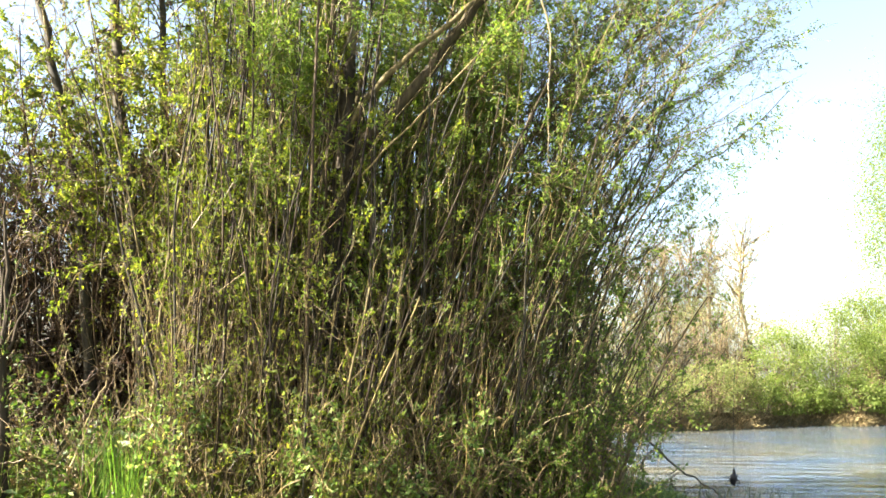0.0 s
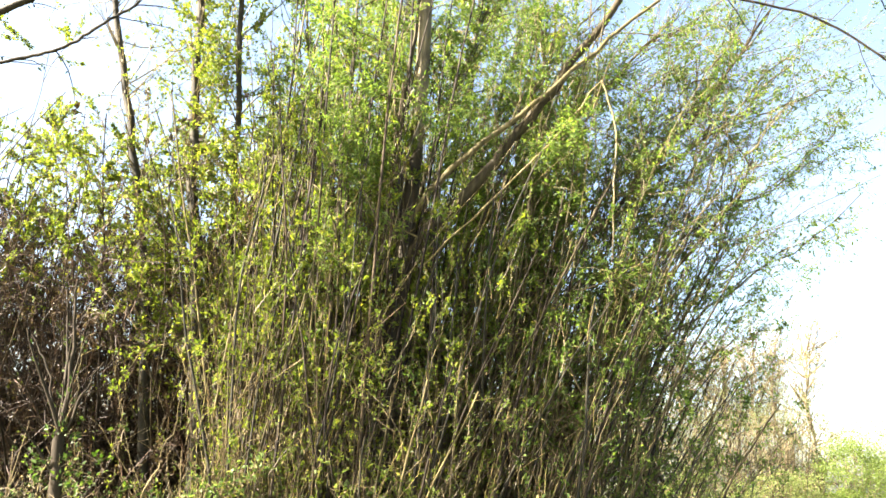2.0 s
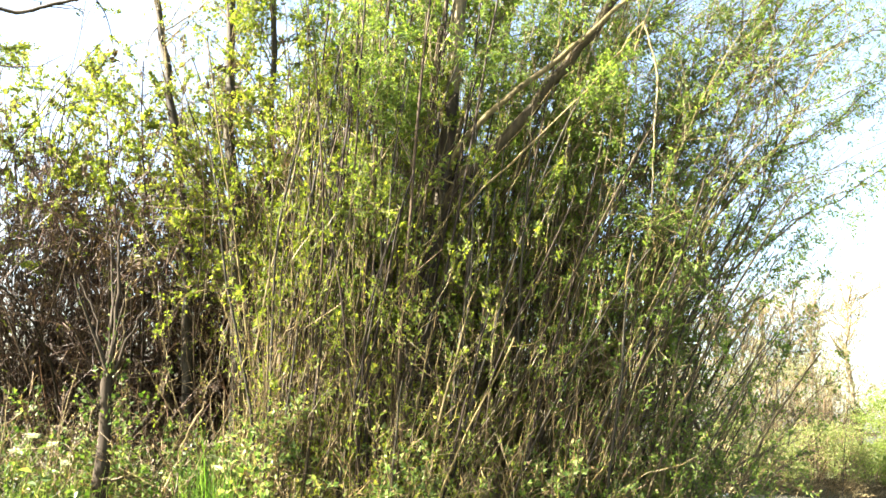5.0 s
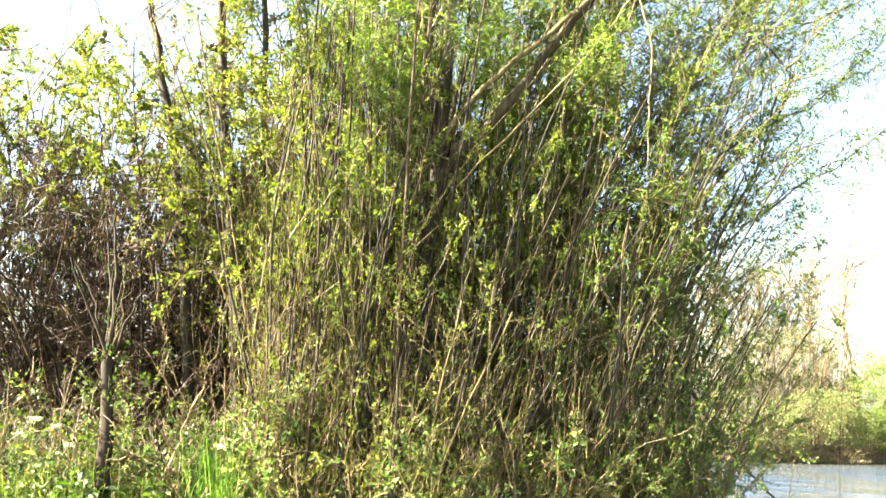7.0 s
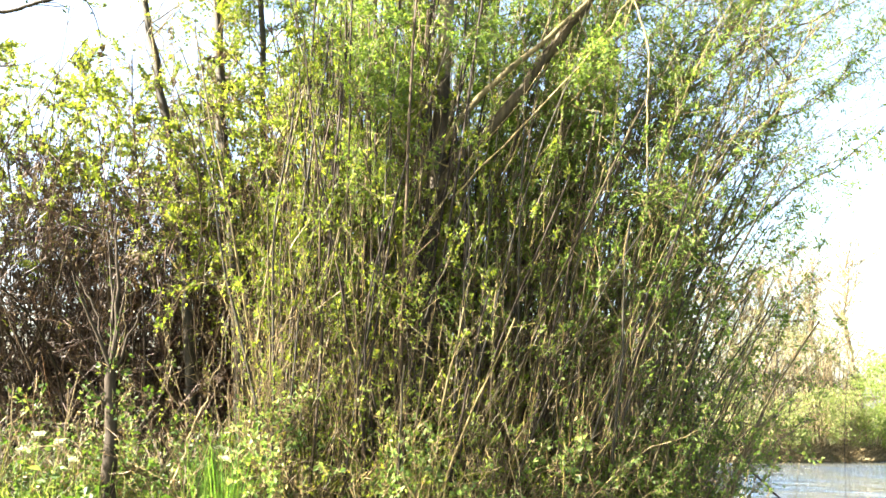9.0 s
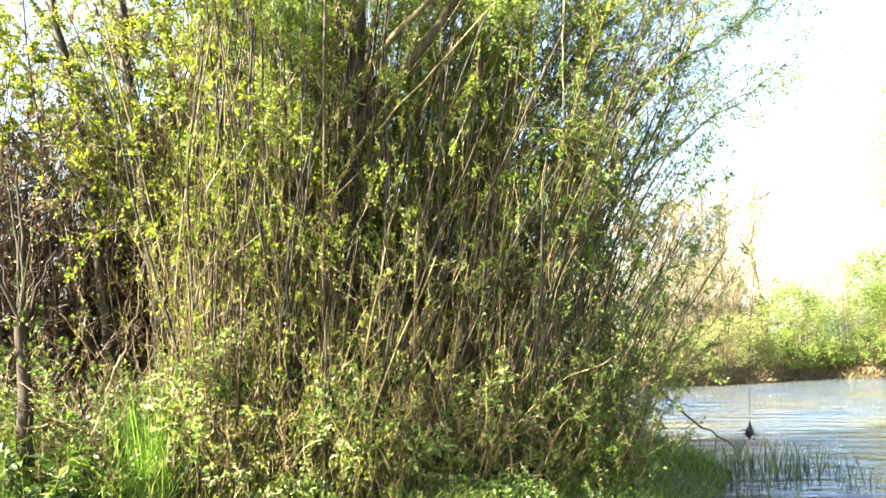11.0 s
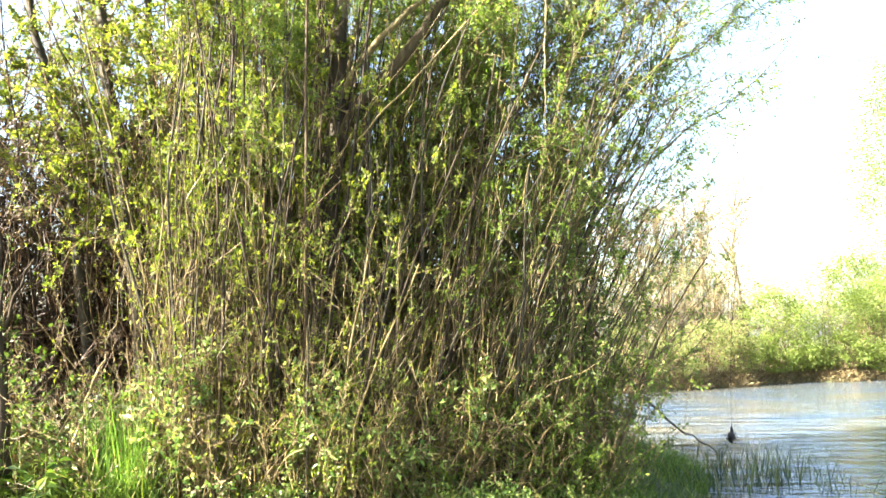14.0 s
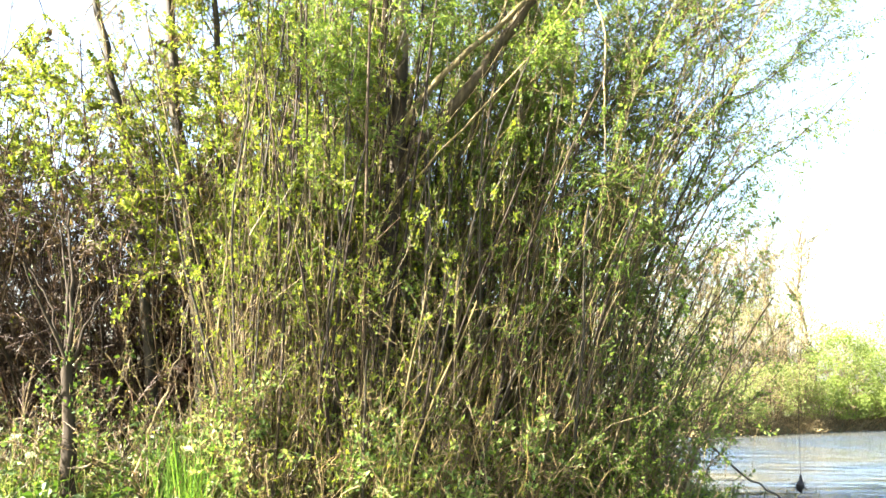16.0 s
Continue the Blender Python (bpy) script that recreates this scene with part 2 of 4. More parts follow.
def leaf_on(batch, paths, count, rng, size, slim, low=0.1, spread=0.9, drop=0.0):
    """Leaves along twigs."""
    tufts = count // 3
    pick = np.repeat(rng.integers(0, len(paths), tufts), 3)
    nodes = np.repeat(rng.uniform(low, 1, tufts) ** 0.7, 3) - rng.uniform(0, 0.3, tufts * 3)
    count = tufts * 3
    p, d = along(paths, pick, nodes)
    p = p + rng.normal(size=p.shape) * size[1] * 0.3
    L = rng.uniform(*size, count)
    axis = unit(d * 0.7 + rng.normal(size=(count, 3)) * spread * 0.6 - np.array([0, 0, drop]))
    return batch.leaves(p, axis, L, L * rng.uniform(*slim, count), rng)


def clumped(paths, rng, keep=0.12, bar=-0.15):
    """Drops most of the twigs that end in the hollows between clumps."""
    p = paths[:, -1]
    f = (np.sin(p[:, 0] * 5.3 + 1.7 * np.sin(p[:, 2] * 2.1)) + np.sin(p[:, 2] * 4.7 + 1.3 * np.sin(p[:, 0] * 2.9) + p[:, 1])
         + np.sin(p[:, 1] * 4.1 + p[:, 0] * 2.3 - p[:, 2] * 1.9)) / 3
    return paths[(f > bar) | (rng.random(len(p)) < keep)]


def line(points, k, wobble, rng):
    """A smooth path through a few given points."""
    pts = np.array(points, float)
    seg = np.r_[0, np.cumsum(np.linalg.norm(np.diff(pts, axis=0), axis=1))]
    s = np.linspace(0, seg[-1], k)
    path = np.stack([np.interp(s, seg, pts[:, a]) for a in range(3)], 1)
    for _ in range(2):
        path[1:-1] = (path[:-2] + 2 * path[1:-1] + path[2:]) / 4
    path[1:-1] += rng.normal(size=(k - 2, 3)) * wobble
    return path[None]


# ---- the lie of the land ----
WATER_Z = -0.5


def near_shore(y):
    return np.interp(y, [0, 8, 9.3, 11, 12.4, 13.3, 14.8, 18, 22, 30], [2.6, 2.5, 2.75, 3.5, 4.1, 3.9, 2.9, 1.5, -6, -40]) + 0.1 * np.sin(y * 1.9) + 0.07 * np.sin(y * 4.3 + 1)


def far_shore(x):
    return np.interp(x, [-60, 7.5, 16, 21, 60, 400], [14, 31.2, 35.9, 36.8, 41, 90]) + 0.35 * np.sin(x * 0.9) + 0.2 * np.sin(x * 2.3)


def height(x, y):
    """The ground's height: a low bank, the river's bed, and the far bank."""
    x, y = np.asarray(x, float), np.asarray(y, float)
    near, far = x - near_shore(np.maximum(y, 2)), far_shore(x) - y
    near = np.where(y < 0, x - 2.6, near)
    d = np.minimum(near, far)
    z = np.maximum(np.interp(near, [-3, -1.3, -0.3, 0, 0.8, 4], [0, -0.06, -0.34, -0.5, -0.75, -1.6]),
                   np.interp(far, [-0.7, -0.1, 0, 0.8, 4], [0.05, -0.3, -0.5, -0.75, -1.6]))
    bumps = 0.03 * np.sin(x * 2.1 + y) + 0.03 * np.sin(y * 2.7 - x * 1.3) + 0.015 * np.sin(x * 6.1) * np.sin(y * 5.3)
    return z + bumps * np.clip(-d, 0, 1) + 0.5 * np.clip((-far - 1) / 5, 0, 1)


def on_ground(x, y, sink=0.03):
    return np.stack([x, y, height(x, y) - sink], -1)


gx = np.concatenate([np.linspace(-500, -24, 24), np.linspace(-22, 32, 160), np.linspace(34, 500, 26)])
gy = np.concatenate([np.linspace(-400, -6, 20), np.linspace(-4, 46, 160), np.linspace(49, 900, 30)])
X, Y = np.meshgrid(gx, gy)
rows_n, cols_n = X.shape
i = (np.arange(rows_n - 1)[:, None] * cols_n + np.arange(cols_n - 1)[None]).ravel()
land = Batch()
land.add(np.stack([X, Y, height(X, Y)], -1), np.stack([i, i + 1, i + cols_n + 1, i + cols_n], -1))
tagged(part("ground", land, GROUND), "earthy river bank with moss and litter", "ground", kind="structure")
river = Batch()
river.add(np.array([[-120, -400, WATER_Z], [900, -400, WATER_Z], [900, 120, WATER_Z], [-120, 120, WATER_Z]], float), np.array([[0, 1, 2, 3]]))
tagged(part("water", river, WATER), "rippled grey-green river water reflecting the sky", "river", kind="structure")


# ---- the willow ----
def willow():
    rng = np.random.default_rng(11)
    tree = thing("willow_tree", (-1.27, 8.45, float(height(-1.27, 8.45))), "tall multi-stemmed willow with fresh narrow leaves on the river bank", "tree")
    trunk = line([(-1.22, 8.35, -0.2), (-1.22, 8.25, 1.3), (-1.24, 8.2, 2.1), (-1.24, 8.2, 2.9), (-1.13, 8.2, 4.0), (-1.12, 8.2, 4.8), (-1.11, 8.2, 5.2), (-1.08, 8.2, 6.2), (-1.1, 8.2, 7.1), (-1.05, 8.3, 9.6)], 30, 0.006, rng)
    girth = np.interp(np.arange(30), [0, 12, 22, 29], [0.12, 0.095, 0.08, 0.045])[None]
    # The lower trunk's shade is put into its colour; the sunlit leader is paler.
    part("trunk", Batch().tubes(trunk[:, :17], girth[:, :17], 10), BARK_DARKENED, tree, "furrowed lower trunk, coloured dark for the shade on it")
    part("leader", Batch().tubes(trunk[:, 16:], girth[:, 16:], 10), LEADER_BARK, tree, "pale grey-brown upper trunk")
    limbs = [
        ([(-1.13, 8.2, 3.85), (-0.78, 8.12, 4.34), (-0.39, 8.1, 4.68), (0.04, 8.1, 5.32), (0.49, 8.1, 5.98), (0.71, 8.1, 6.4), (1.09, 8.1, 6.83), (1.6, 8.1, 8.0)], 0.085),
        ([(-1.1, 8.15, 4.3), (-0.89, 7.95, 4.57), (-0.58, 7.95, 4.95), (-0.26, 7.95, 5.24), (0.07, 7.95, 5.5), (0.69, 7.95, 6.13), (1.39, 7.95, 6.78), (2.09, 7.95, 7.43)], 0.042),
        ([(-1.16, 8.2, 3.6), (-1.31, 8.15, 4.67), (-1.29, 8.1, 5.59), (-1.18, 8.1, 6.96), (-1.1, 8.1, 8.6)], 0.04),
        ([(-1.45, 8.3, -0.1), (-1.56, 8.3, 1.25), (-1.71, 8.3, 2.91), (-1.86, 8.3, 3.94), (-1.92, 8.3, 5.26), (-1.99, 8.3, 7.18), (-2.0, 8.3, 8.6)], 0.035),
        ([(-1.2, 8.8, 3.0), (-0.3, 8.9, 4.6), (0.7, 9.0, 5.9), (2.0, 9.0, 7.4)], 0.04),
        ([(-1.25, 8.9, 1.5), (-0.2, 9.0, 3.2), (1.2, 9.1, 4.7), (2.5, 9.0, 6.3), (3.3, 9.0, 7.6)], 0.045),
        ([(-0.6, 9.6, 0.3), (0.3, 9.6, 2.2), (1.4, 9.3, 3.5), (2.3, 9.0, 4.4), (2.9, 8.8, 5.2)], 0.035),
        ([(-1.3, 8.8, 3.7), (-1.0, 8.9, 5.4), (-0.5, 9.1, 7.2), (-0.1, 9.2, 9.0)], 0.05),
        ([(0.6, 9.7, -0.1), (1.1, 9.5, 1.6), (1.8, 9.2, 3.0), (2.5, 9.0, 4.3), (2.9, 8.8, 5.4)], 0.03),
        ([(-1.3, 9.0, 2.0), (-0.9, 9.6, 3.8), (-0.4, 10.2, 6.0), (0.1, 10.6, 8.2)], 0.05),
        ([(-1.3, 9.0, 1.6), (-1.6, 9.8, 3.6), (-1.9, 10.4, 6.0), (-2.0, 10.6, 8.4)], 0.05),
        ([(-1.2, 9.0, 1.0), (-0.3, 9.8, 3.0), (0.4, 10.3, 5.0), (1.0, 10.6, 7.2)], 0.045),
        ([(-1.3, 9.0, 2.6), (-2.1, 9.4, 4.4), (-2.8, 9.7, 6.4), (-3.1, 9.8, 8.2)], 0.04),
    ]
    paths = [trunk]
    for pts, r in limbs:
        p = line(pts, 24, 0.012, rng)
        part("limb", Batch().tubes(p, taper(np.array([r]), 24, 0.3), 8), BARK, tree, "smooth olive-brown limb")
        paths.append(p)
    # a broken branch, its end hanging straight down
    part("broken_branch", Batch().tubes(line([(-0.91, 7.79, 3.67), (-0.49, 7.7, 4.09), (-0.13, 7.7, 4.47), (0.47, 7.7, 5.15), (0.97, 7.7, 5.84)], 16, 0.01, rng), taper(np.array([0.011]), 16, 0.6), 7)
         .tubes(line([(0.97, 7.7, 5.85), (1.04, 7.7, 5.69), (1.14, 7.7, 5.24), (1.09, 7.7, 4.51), (1.08, 7.7, 3.81)], 16, 0.006, rng), taper(np.array([0.011]), 16, 0.6), 7), SHOOT, tree, "snapped branch hanging straight down")
    limb_paths = np.concatenate([np.stack([np.interp(np.linspace(0, 1, 24), np.linspace(0, 1, p.shape[1]), p[0, :, a]) for a in range(3)], -1)[None] for p in paths])
    # long wands that fan out towards the river
    n = 130
    bx = rng.uniform(-1.0, 1.05, n)
    base = on_ground(bx, np.where(bx < -0.5, rng.uniform(9.0, 10.4, n), rng.uniform(8.4, 10.2, n)))
    tilt = np.radians(np.interp(bx, [-1, 0.2, 1.05], [0, 9, 17]) + rng.normal(size=n) * 6)
    wand = grow(base, np.stack([np.sin(tilt), rng.normal(size=n) * 0.1 - 0.03, np.cos(tilt)], -1), rng.uniform(3.0, 7.4, n), 14, rng, 0.035, -0.006, 0.0, 0.016)
    rise = np.linspace(0, 1, 14) ** 0.7
    wand[:, :, 0] = wand[:, :1, 0] + (wand[:, :, 0] - wand[:, :1, 0]) * rise
    wand = wand[wand[:, -1, 0] < 2.2 + 0.5 * np.maximum(wand[:, -1, 2] - 2.6, 0)]
    n = len(wand)
    each("wand", wand, taper(rng.uniform(0.006, 0.016, n), 14, 0.2), 6, BARK, tree, "slender olive-brown wand")
    # straight dark stems before the trunk, and thin wands that slant out beside the limbs
    n = 15
    fx = rng.uniform(-2.3, -0.75, n)
    tilt = np.radians(rng.normal(size=n) * 3 + 2 + 4 * (fx + 1.5))
    front = grow(on_ground(fx, rng.uniform(7.75, 8.2, n)), np.stack([np.sin(tilt), rng.normal(size=n) * 0.02, np.cos(tilt)], -1), rng.uniform(4.5, 9.0, n), 14, rng, 0.025, 0.0, 0.0, 0.003)
    each("front_stem", front, taper(rng.uniform(0.012, 0.024, n), 14, 0.45), 7, BARK_DARK, tree, "straight dark stem")
    n = 34
    fx = rng.uniform(-1.0, 1.0, n)
    tilt = np.radians(rng.uniform(12, 44, n))
    slant = grow(np.stack([fx, rng.uniform(8.1, 9.2, n), 3.2 + rng.uniform(-1.1, 1.3, n) - 0.5 * fx], -1), np.stack([np.sin(tilt), rng.normal(size=n) * 0.04, np.cos(tilt)], -1), rng.uniform(1.6, 4.6, n), 12, rng, 0.03, 0.0)
    slant = slant[slant[:, -1, 0] < 2.2 + 0.55 * np.maximum(slant[:, -1, 2] - 2.6, 0)]
    each("slanting_wand", slant, taper(rng.uniform(0.004, 0.010, len(slant)), 12, 0.35), 5, BARK, tree, "thin olive-brown wand")
    fore = np.concatenate([np.stack([np.interp(np.linspace(0, 1, 14), np.linspace(0, 1, 12), p[:, a]) for a in range(3)], -1)[None] for p in slant] + [front])
    b1 = side_shoots(limb_paths[[0, 4, 5, 6, 7, 8, 9, 10, 11, 12, 13]], 700, rng, 0.35, 1.0, 0.6, (0.6, 2.0), 8, 0.12, 0.03)
    b2 = side_shoots(wand, 800, rng, 0.25, 1.0, 0.5, (0.4, 1.5), 8, 0.12, 0.02)
    main = np.concatenate([b1, b2, side_shoots(fore, 420, rng, 0.3, 1.0, 0.5, (0.3, 1.0), 8, 0.1, 0.02)])

    def thinned(paths, most):
        far_out = np.clip((paths[:, -1, 0] - 1.5 - 0.38 * np.maximum(paths[:, -1, 2] - 3, 0)) / 0.9, 0, most)
        return paths[rng.random(len(paths)) > far_out]
    main = thinned(main, 0.96)
    r = taper(rng.uniform(0.005, 0.012, len(main)), 8, 0.25)
    each("branch", main[:280], r[:280], 5, BARK, tree)
    part("brushwood", Batch().tubes(main[280:], r[280:], 3), BARK, tree, kind="stuff")
    t = side_shoots(main, 10000, rng, 0.1, 1.0, 0.6, (0.2, 0.75), 3, 0.22, 0.02, 0.08)
    t = clumped(thinned(t, 0.8), rng)
    bare = np.concatenate([p[0] for p in paths[:3]])
    bare = bare[bare[:, 2] > 3.4]
    step = t[:, 1, None, :] - bare[None]
    step[..., 1] *= np.where(step[..., 1] < 0, 0.2, 1.0)
    gap = np.sqrt((step ** 2).sum(-1)).min(1)
    t = t[(gap > 0.27) | (rng.random(len(t)) < 0.15)]
    part("twig_growth", Batch().tubes(t, taper(rng.uniform(0.002, 0.004, len(t)), 3, 0.4), 3), TWIG, tree, kind="stuff")
    # two forked boughs and many thin leafy sprays reach out over the water
    boughs = [line(p, 12, 0.03, rng) for p in (
        [(0.9, 8.7, 4.3), (1.8, 8.6, 5.19), (2.4, 8.6, 5.71), (2.67, 8.6, 5.9), (2.96, 8.6, 6.28), (3.36, 8.6, 6.58)],
        [(2.62, 8.6, 5.87), (3.39, 8.65, 6.1), (4.25, 8.7, 6.52)],
        [(2.27, 8.6, 5.56), (2.57, 8.6, 6.54), (2.64, 8.6, 7.4)],
        [(1.7, 8.7, 4.1), (2.5, 8.7, 4.75), (3.19, 8.7, 5.02), (3.89, 8.7, 5.89)],
        [(1.7, 8.8, 3.1), (2.6, 8.8, 3.9), (3.4, 8.8, 4.3), (4.1, 8.8, 5.0)],
        [(1.5, 8.8, 2.3), (2.2, 8.8, 3.0), (2.9, 8.8, 3.35)],
        [(2.2, 8.6, 5.4), (3.2, 8.7, 6.6), (3.9, 8.7, 7.3)],
        [(2.5, 8.7, 4.7), (3.5, 8.7, 5.3), (4.3, 8.8, 5.75)],
        [(2.4, 8.8, 3.75), (3.2, 8.8, 4.3), (3.8, 8.8, 4.5)])]
    each("bough", np.concatenate(boughs), taper(np.array([0.028, 0.014, 0.016, 0.014, 0.014, 0.012, 0.012, 0.01, 0.01]), 12, 0.3), 6, BARK, tree, "forked bough over the water")
    m = 190
    start = np.stack([rng.uniform(0.9, 2.4, m), rng.uniform(8.2, 9.6, m), rng.uniform(1.6, 6.6, m)], -1)
    spray = grow(start, np.stack([np.full(m, 0.8), rng.normal(size=m) * 0.15 - 0.05, rng.normal(size=m) * 0.25 + 0.62], -1), rng.uniform(1.0, 4.0, m), 12, rng, 0.085, -0.01)
    spray = spray[spray[:, -1, 0] < np.interp(spray[:, -1, 2], [2.4, 3.2, 3.8, 4.5, 6.5], [2.1, 2.6, 3.5, 4.0, 5.1])]
    m = len(spray)
    each("spray", spray, taper(rng.uniform(0.0025, 0.0065, m), 12, 0.3), 5, BARK, tree)
    ts = np.concatenate([side_shoots(spray, 3000, rng, 0.2, 1.0, 0.9, (0.1, 0.45), 3, 0.2, 0.0, 0.15), side_shoots(np.concatenate(boughs), 450, rng, 0.3, 1.0, 1.0, (0.1, 0.5), 3, 0.2, 0.0, 0.1)])
    part("spray_growth", Batch().tubes(ts, taper(np.full(len(ts), 0.0017), 3, 0.5), 3), TWIG, tree, kind="stuff")
    part("spray_foliage", leaf_on(Batch(), clumped(ts, rng, 0.5, -0.2), 26000, rng, (0.024, 0.052), (0.3, 0.5), 0.05, 0.9, 0.6), WILLOW_LEAF, tree, "narrow leaves drooping over the water", False, "stuff")
    # leaves keep to the upper and outer twigs
    high = t[(t[:, -1, 2] > 2.5 + rng.normal(size=len(t)) * 0.9) | (t[:, -1, 0] > 1.2)]
    inner = high[(high[:, -1, 0] < 0.9) & (high[:, -1, 2] > 4.0)]
    dense = high[(high[:, -1, 0] < -0.2) & (high[:, -1, 2] > 4.6)]
    high = np.concatenate([high, inner, dense])
    crown = leaf_on(Batch(), high, 140000, rng, (0.034, 0.074), (0.28, 0.42), 0.1, 0.9, 0.25)
    part("crown", crown, WILLOW_LEAF, tree, "narrow fresh green leaves", False, "stuff")


willow()


# ---- the thicket of shoots round the willow ----
def coppice(x, y, seed, width, tall, lean, leaves, low, brown):
    """A many-stemmed shrub: stout stems, straight shoots, a brush of fine upright sticks, twigs and small leaves."""
    rng = np.random.default_rng(seed)
    bush = thing("hedge_shrub", (x, y, float(height(x, y))), "dense thicket shrub of upright brown shoots with small yellow-green leaves", "shrub", "shrubs of the river thicket")

    def upright(n, spread, reach, wander, slant):
        base = on_ground(x + rng.uniform(-width, width, n) / 2, y + rng.uniform(-0.7, 0.7, n))
        a = np.radians(lean * slant + rng.normal(size=n) * spread)
        g = grow(base, np.stack([np.sin(a), rng.normal(size=n) * 0.12, np.cos(a)], -1), tall * rng.uniform(*reach, n), 12, rng, wander, 0.01, 0.0, lean * 0.0016)
        g[:, :, 1] = g[:, :1, 1] + 0.4 * (g[:, :, 1] - g[:, :1, 1])
        return g
    count = 22 if x < 0.6 else 10
    main = upright(count, 4, (0.75, 1.1), 0.045, 0.9)
    girth = taper(rng.uniform(0.008, 0.02, count), 12, 0.45)
    for k in range(count):
        part("stem", Batch().tubes(main[k:k + 1], girth[k:k + 1], 7), (BARK, BARK_DARK, SLIM_BARK)[k % 3], bush)
    thin = np.concatenate([upright(40, 9, (0.2, 0.62) if brown else (0.3, 0.85), 0.1, 0.8), upright(30, 24 if x < 0.6 else 12, (0.15, 0.5), 0.16, 0.6)])
    girth = taper(rng.uniform(0.004, 0.009, 70), 12, 0.4)
    each("shoot", thin[::3], girth[::3], 4, SHOOT, bush)
    each("shoot", thin[1::3], girth[1::3], 4, STICK, bush)
    each("shoot", thin[2::3], girth[2::3], 4, BARK, bush)
    stems = np.concatenate([main, thin])
    n = 900 if x < 0.6 else 480
    start, _ = along(stems, rng.integers(0, len(stems), n), rng.uniform(0.0, 0.9, n))
    a = np.radians(lean * 0.9 + 4 + rng.normal(size=n) * np.where(rng.random(n) < 0.3, 45, 16))
    stick = grow(start + rng.normal(size=(n, 3)) * np.array([0.14, 0.25, 0.05]), np.stack([np.sin(a), rng.normal(size=n) * 0.3 - 0.1, np.cos(a)], -1), rng.uniform(0.1, 0.62, n), 4, rng, 0.13, 0.0)
    girth = taper(rng.uniform(0.0022, 0.0055, n), 4, 0.5)
    part("stick_growth", Batch().tubes(stick[::2], girth[::2], 3), SHOOT if brown else BARK, bush, "fine upright sticks", kind="stuff")
    part("stick_growth", Batch().tubes(stick[1::2], girth[1::2], 3), STICK, bush, "fine dark sticks", kind="stuff")
    tw = side_shoots(stems, 650, rng, 0.04, 1.0, 0.8, (0.08, 0.42), 3, 0.25, 0.06)
    part("twig_growth", Batch().tubes(tw, taper(rng.uniform(0.0025, 0.005, len(tw)), 3, 0.4), 3), STICK if brown else TWIG, bush, "tangled brown twigs", kind="stuff")
    leaf = WILLOW_LEAF if x > -0.3 else HEDGE_LEAF
    ends = np.concatenate([clumped(tw, rng, 0.5), stick[:, [0, 2, 3]]])
    tops = ends[ends[:, -1, 2] > 3.1 + rng.normal(size=len(ends)) * 0.5]
    part("foliage", leaf_on(Batch(), tops, min(int(leaves * 1.15), 20 * len(tops)), rng, (0.026, 0.06), (0.45, 0.7)), leaf, bush, "small yellow-green leaves", False, "stuff")
    under = ends[ends[:, -1, 2] < 3.6]
    part("low_foliage", leaf_on(Batch(), under, int(low * 1.6), rng, (0.025, 0.06), (0.35, 0.6)), leaf, bush, "small green leaves low on the shoots", False, "stuff")
    part("dead_foliage", leaf_on(Batch(), ends, 1900, rng, (0.015, 0.04), (0.25, 0.5)), LITTER, bush, "withered brown leaves caught in the twigs", False, "stuff")


for i, (x, y, w, tall, lean, leaves, low, brown) in enumerate([
    (-2.75, 8.5, 0.8, 7.2, -1, 7500, 2500, 0), (-2.2, 8.6, 0.8, 7.4, 0, 6500, 4500, 0), (-1.7, 8.9, 0.7, 6.8, 1, 5500, 3600, 0),
    (-2.3, 8.05, 0.7, 4.9, 0, 6500, 3000, 0), (-1.7, 8.15, 0.8, 5.0, 1, 7000, 6000, 0), (-1.2, 9.4, 0.8, 5.4, 2, 5000, 2000, 1), (-1.0, 7.95, 0.8, 2.7, 3, 1500, 5500, 0),
    (-0.6, 8.3, 0.8, 5.1, 6, 7000, 3600, 1), (-0.1, 8.4, 0.8, 4.9, 8, 8000, 3600, 1), (0.4, 8.5, 0.8, 4.6, 10, 8500, 4800, 1),
    (0.85, 8.75, 0.7, 3.9, 11, 8000, 6000, 1), (1.2, 9.1, 0.6, 3.6, 12, 8000, 7000, 1), (1.35, 8.7, 0.6, 3.0, 9, 4000, 8000, 0),
    (-2.4, 9.7, 1.3, 7.4, 0, 9000, 1500, 0), (-3.3, 10.7, 1.1, 7.6, 0, 8000, 800, 0), (-2.3, 10.9, 1.1, 8.6, 0, 8000, 800, 0), (-1.2, 10.9, 1.1, 8.4, 2, 8000, 800, 0),
    (-0.9, 9.8, 1.2, 5.6, 5, 6000, 1500, 1), (0.4, 9.9, 1.2, 4.8, 11, 6000, 2000, 1), (-0.1, 10.8, 1.1, 6.8, 6, 8000, 800, 1),
]):
    coppice(x, y, 100 + i, w, tall, lean, leaves, low, brown)


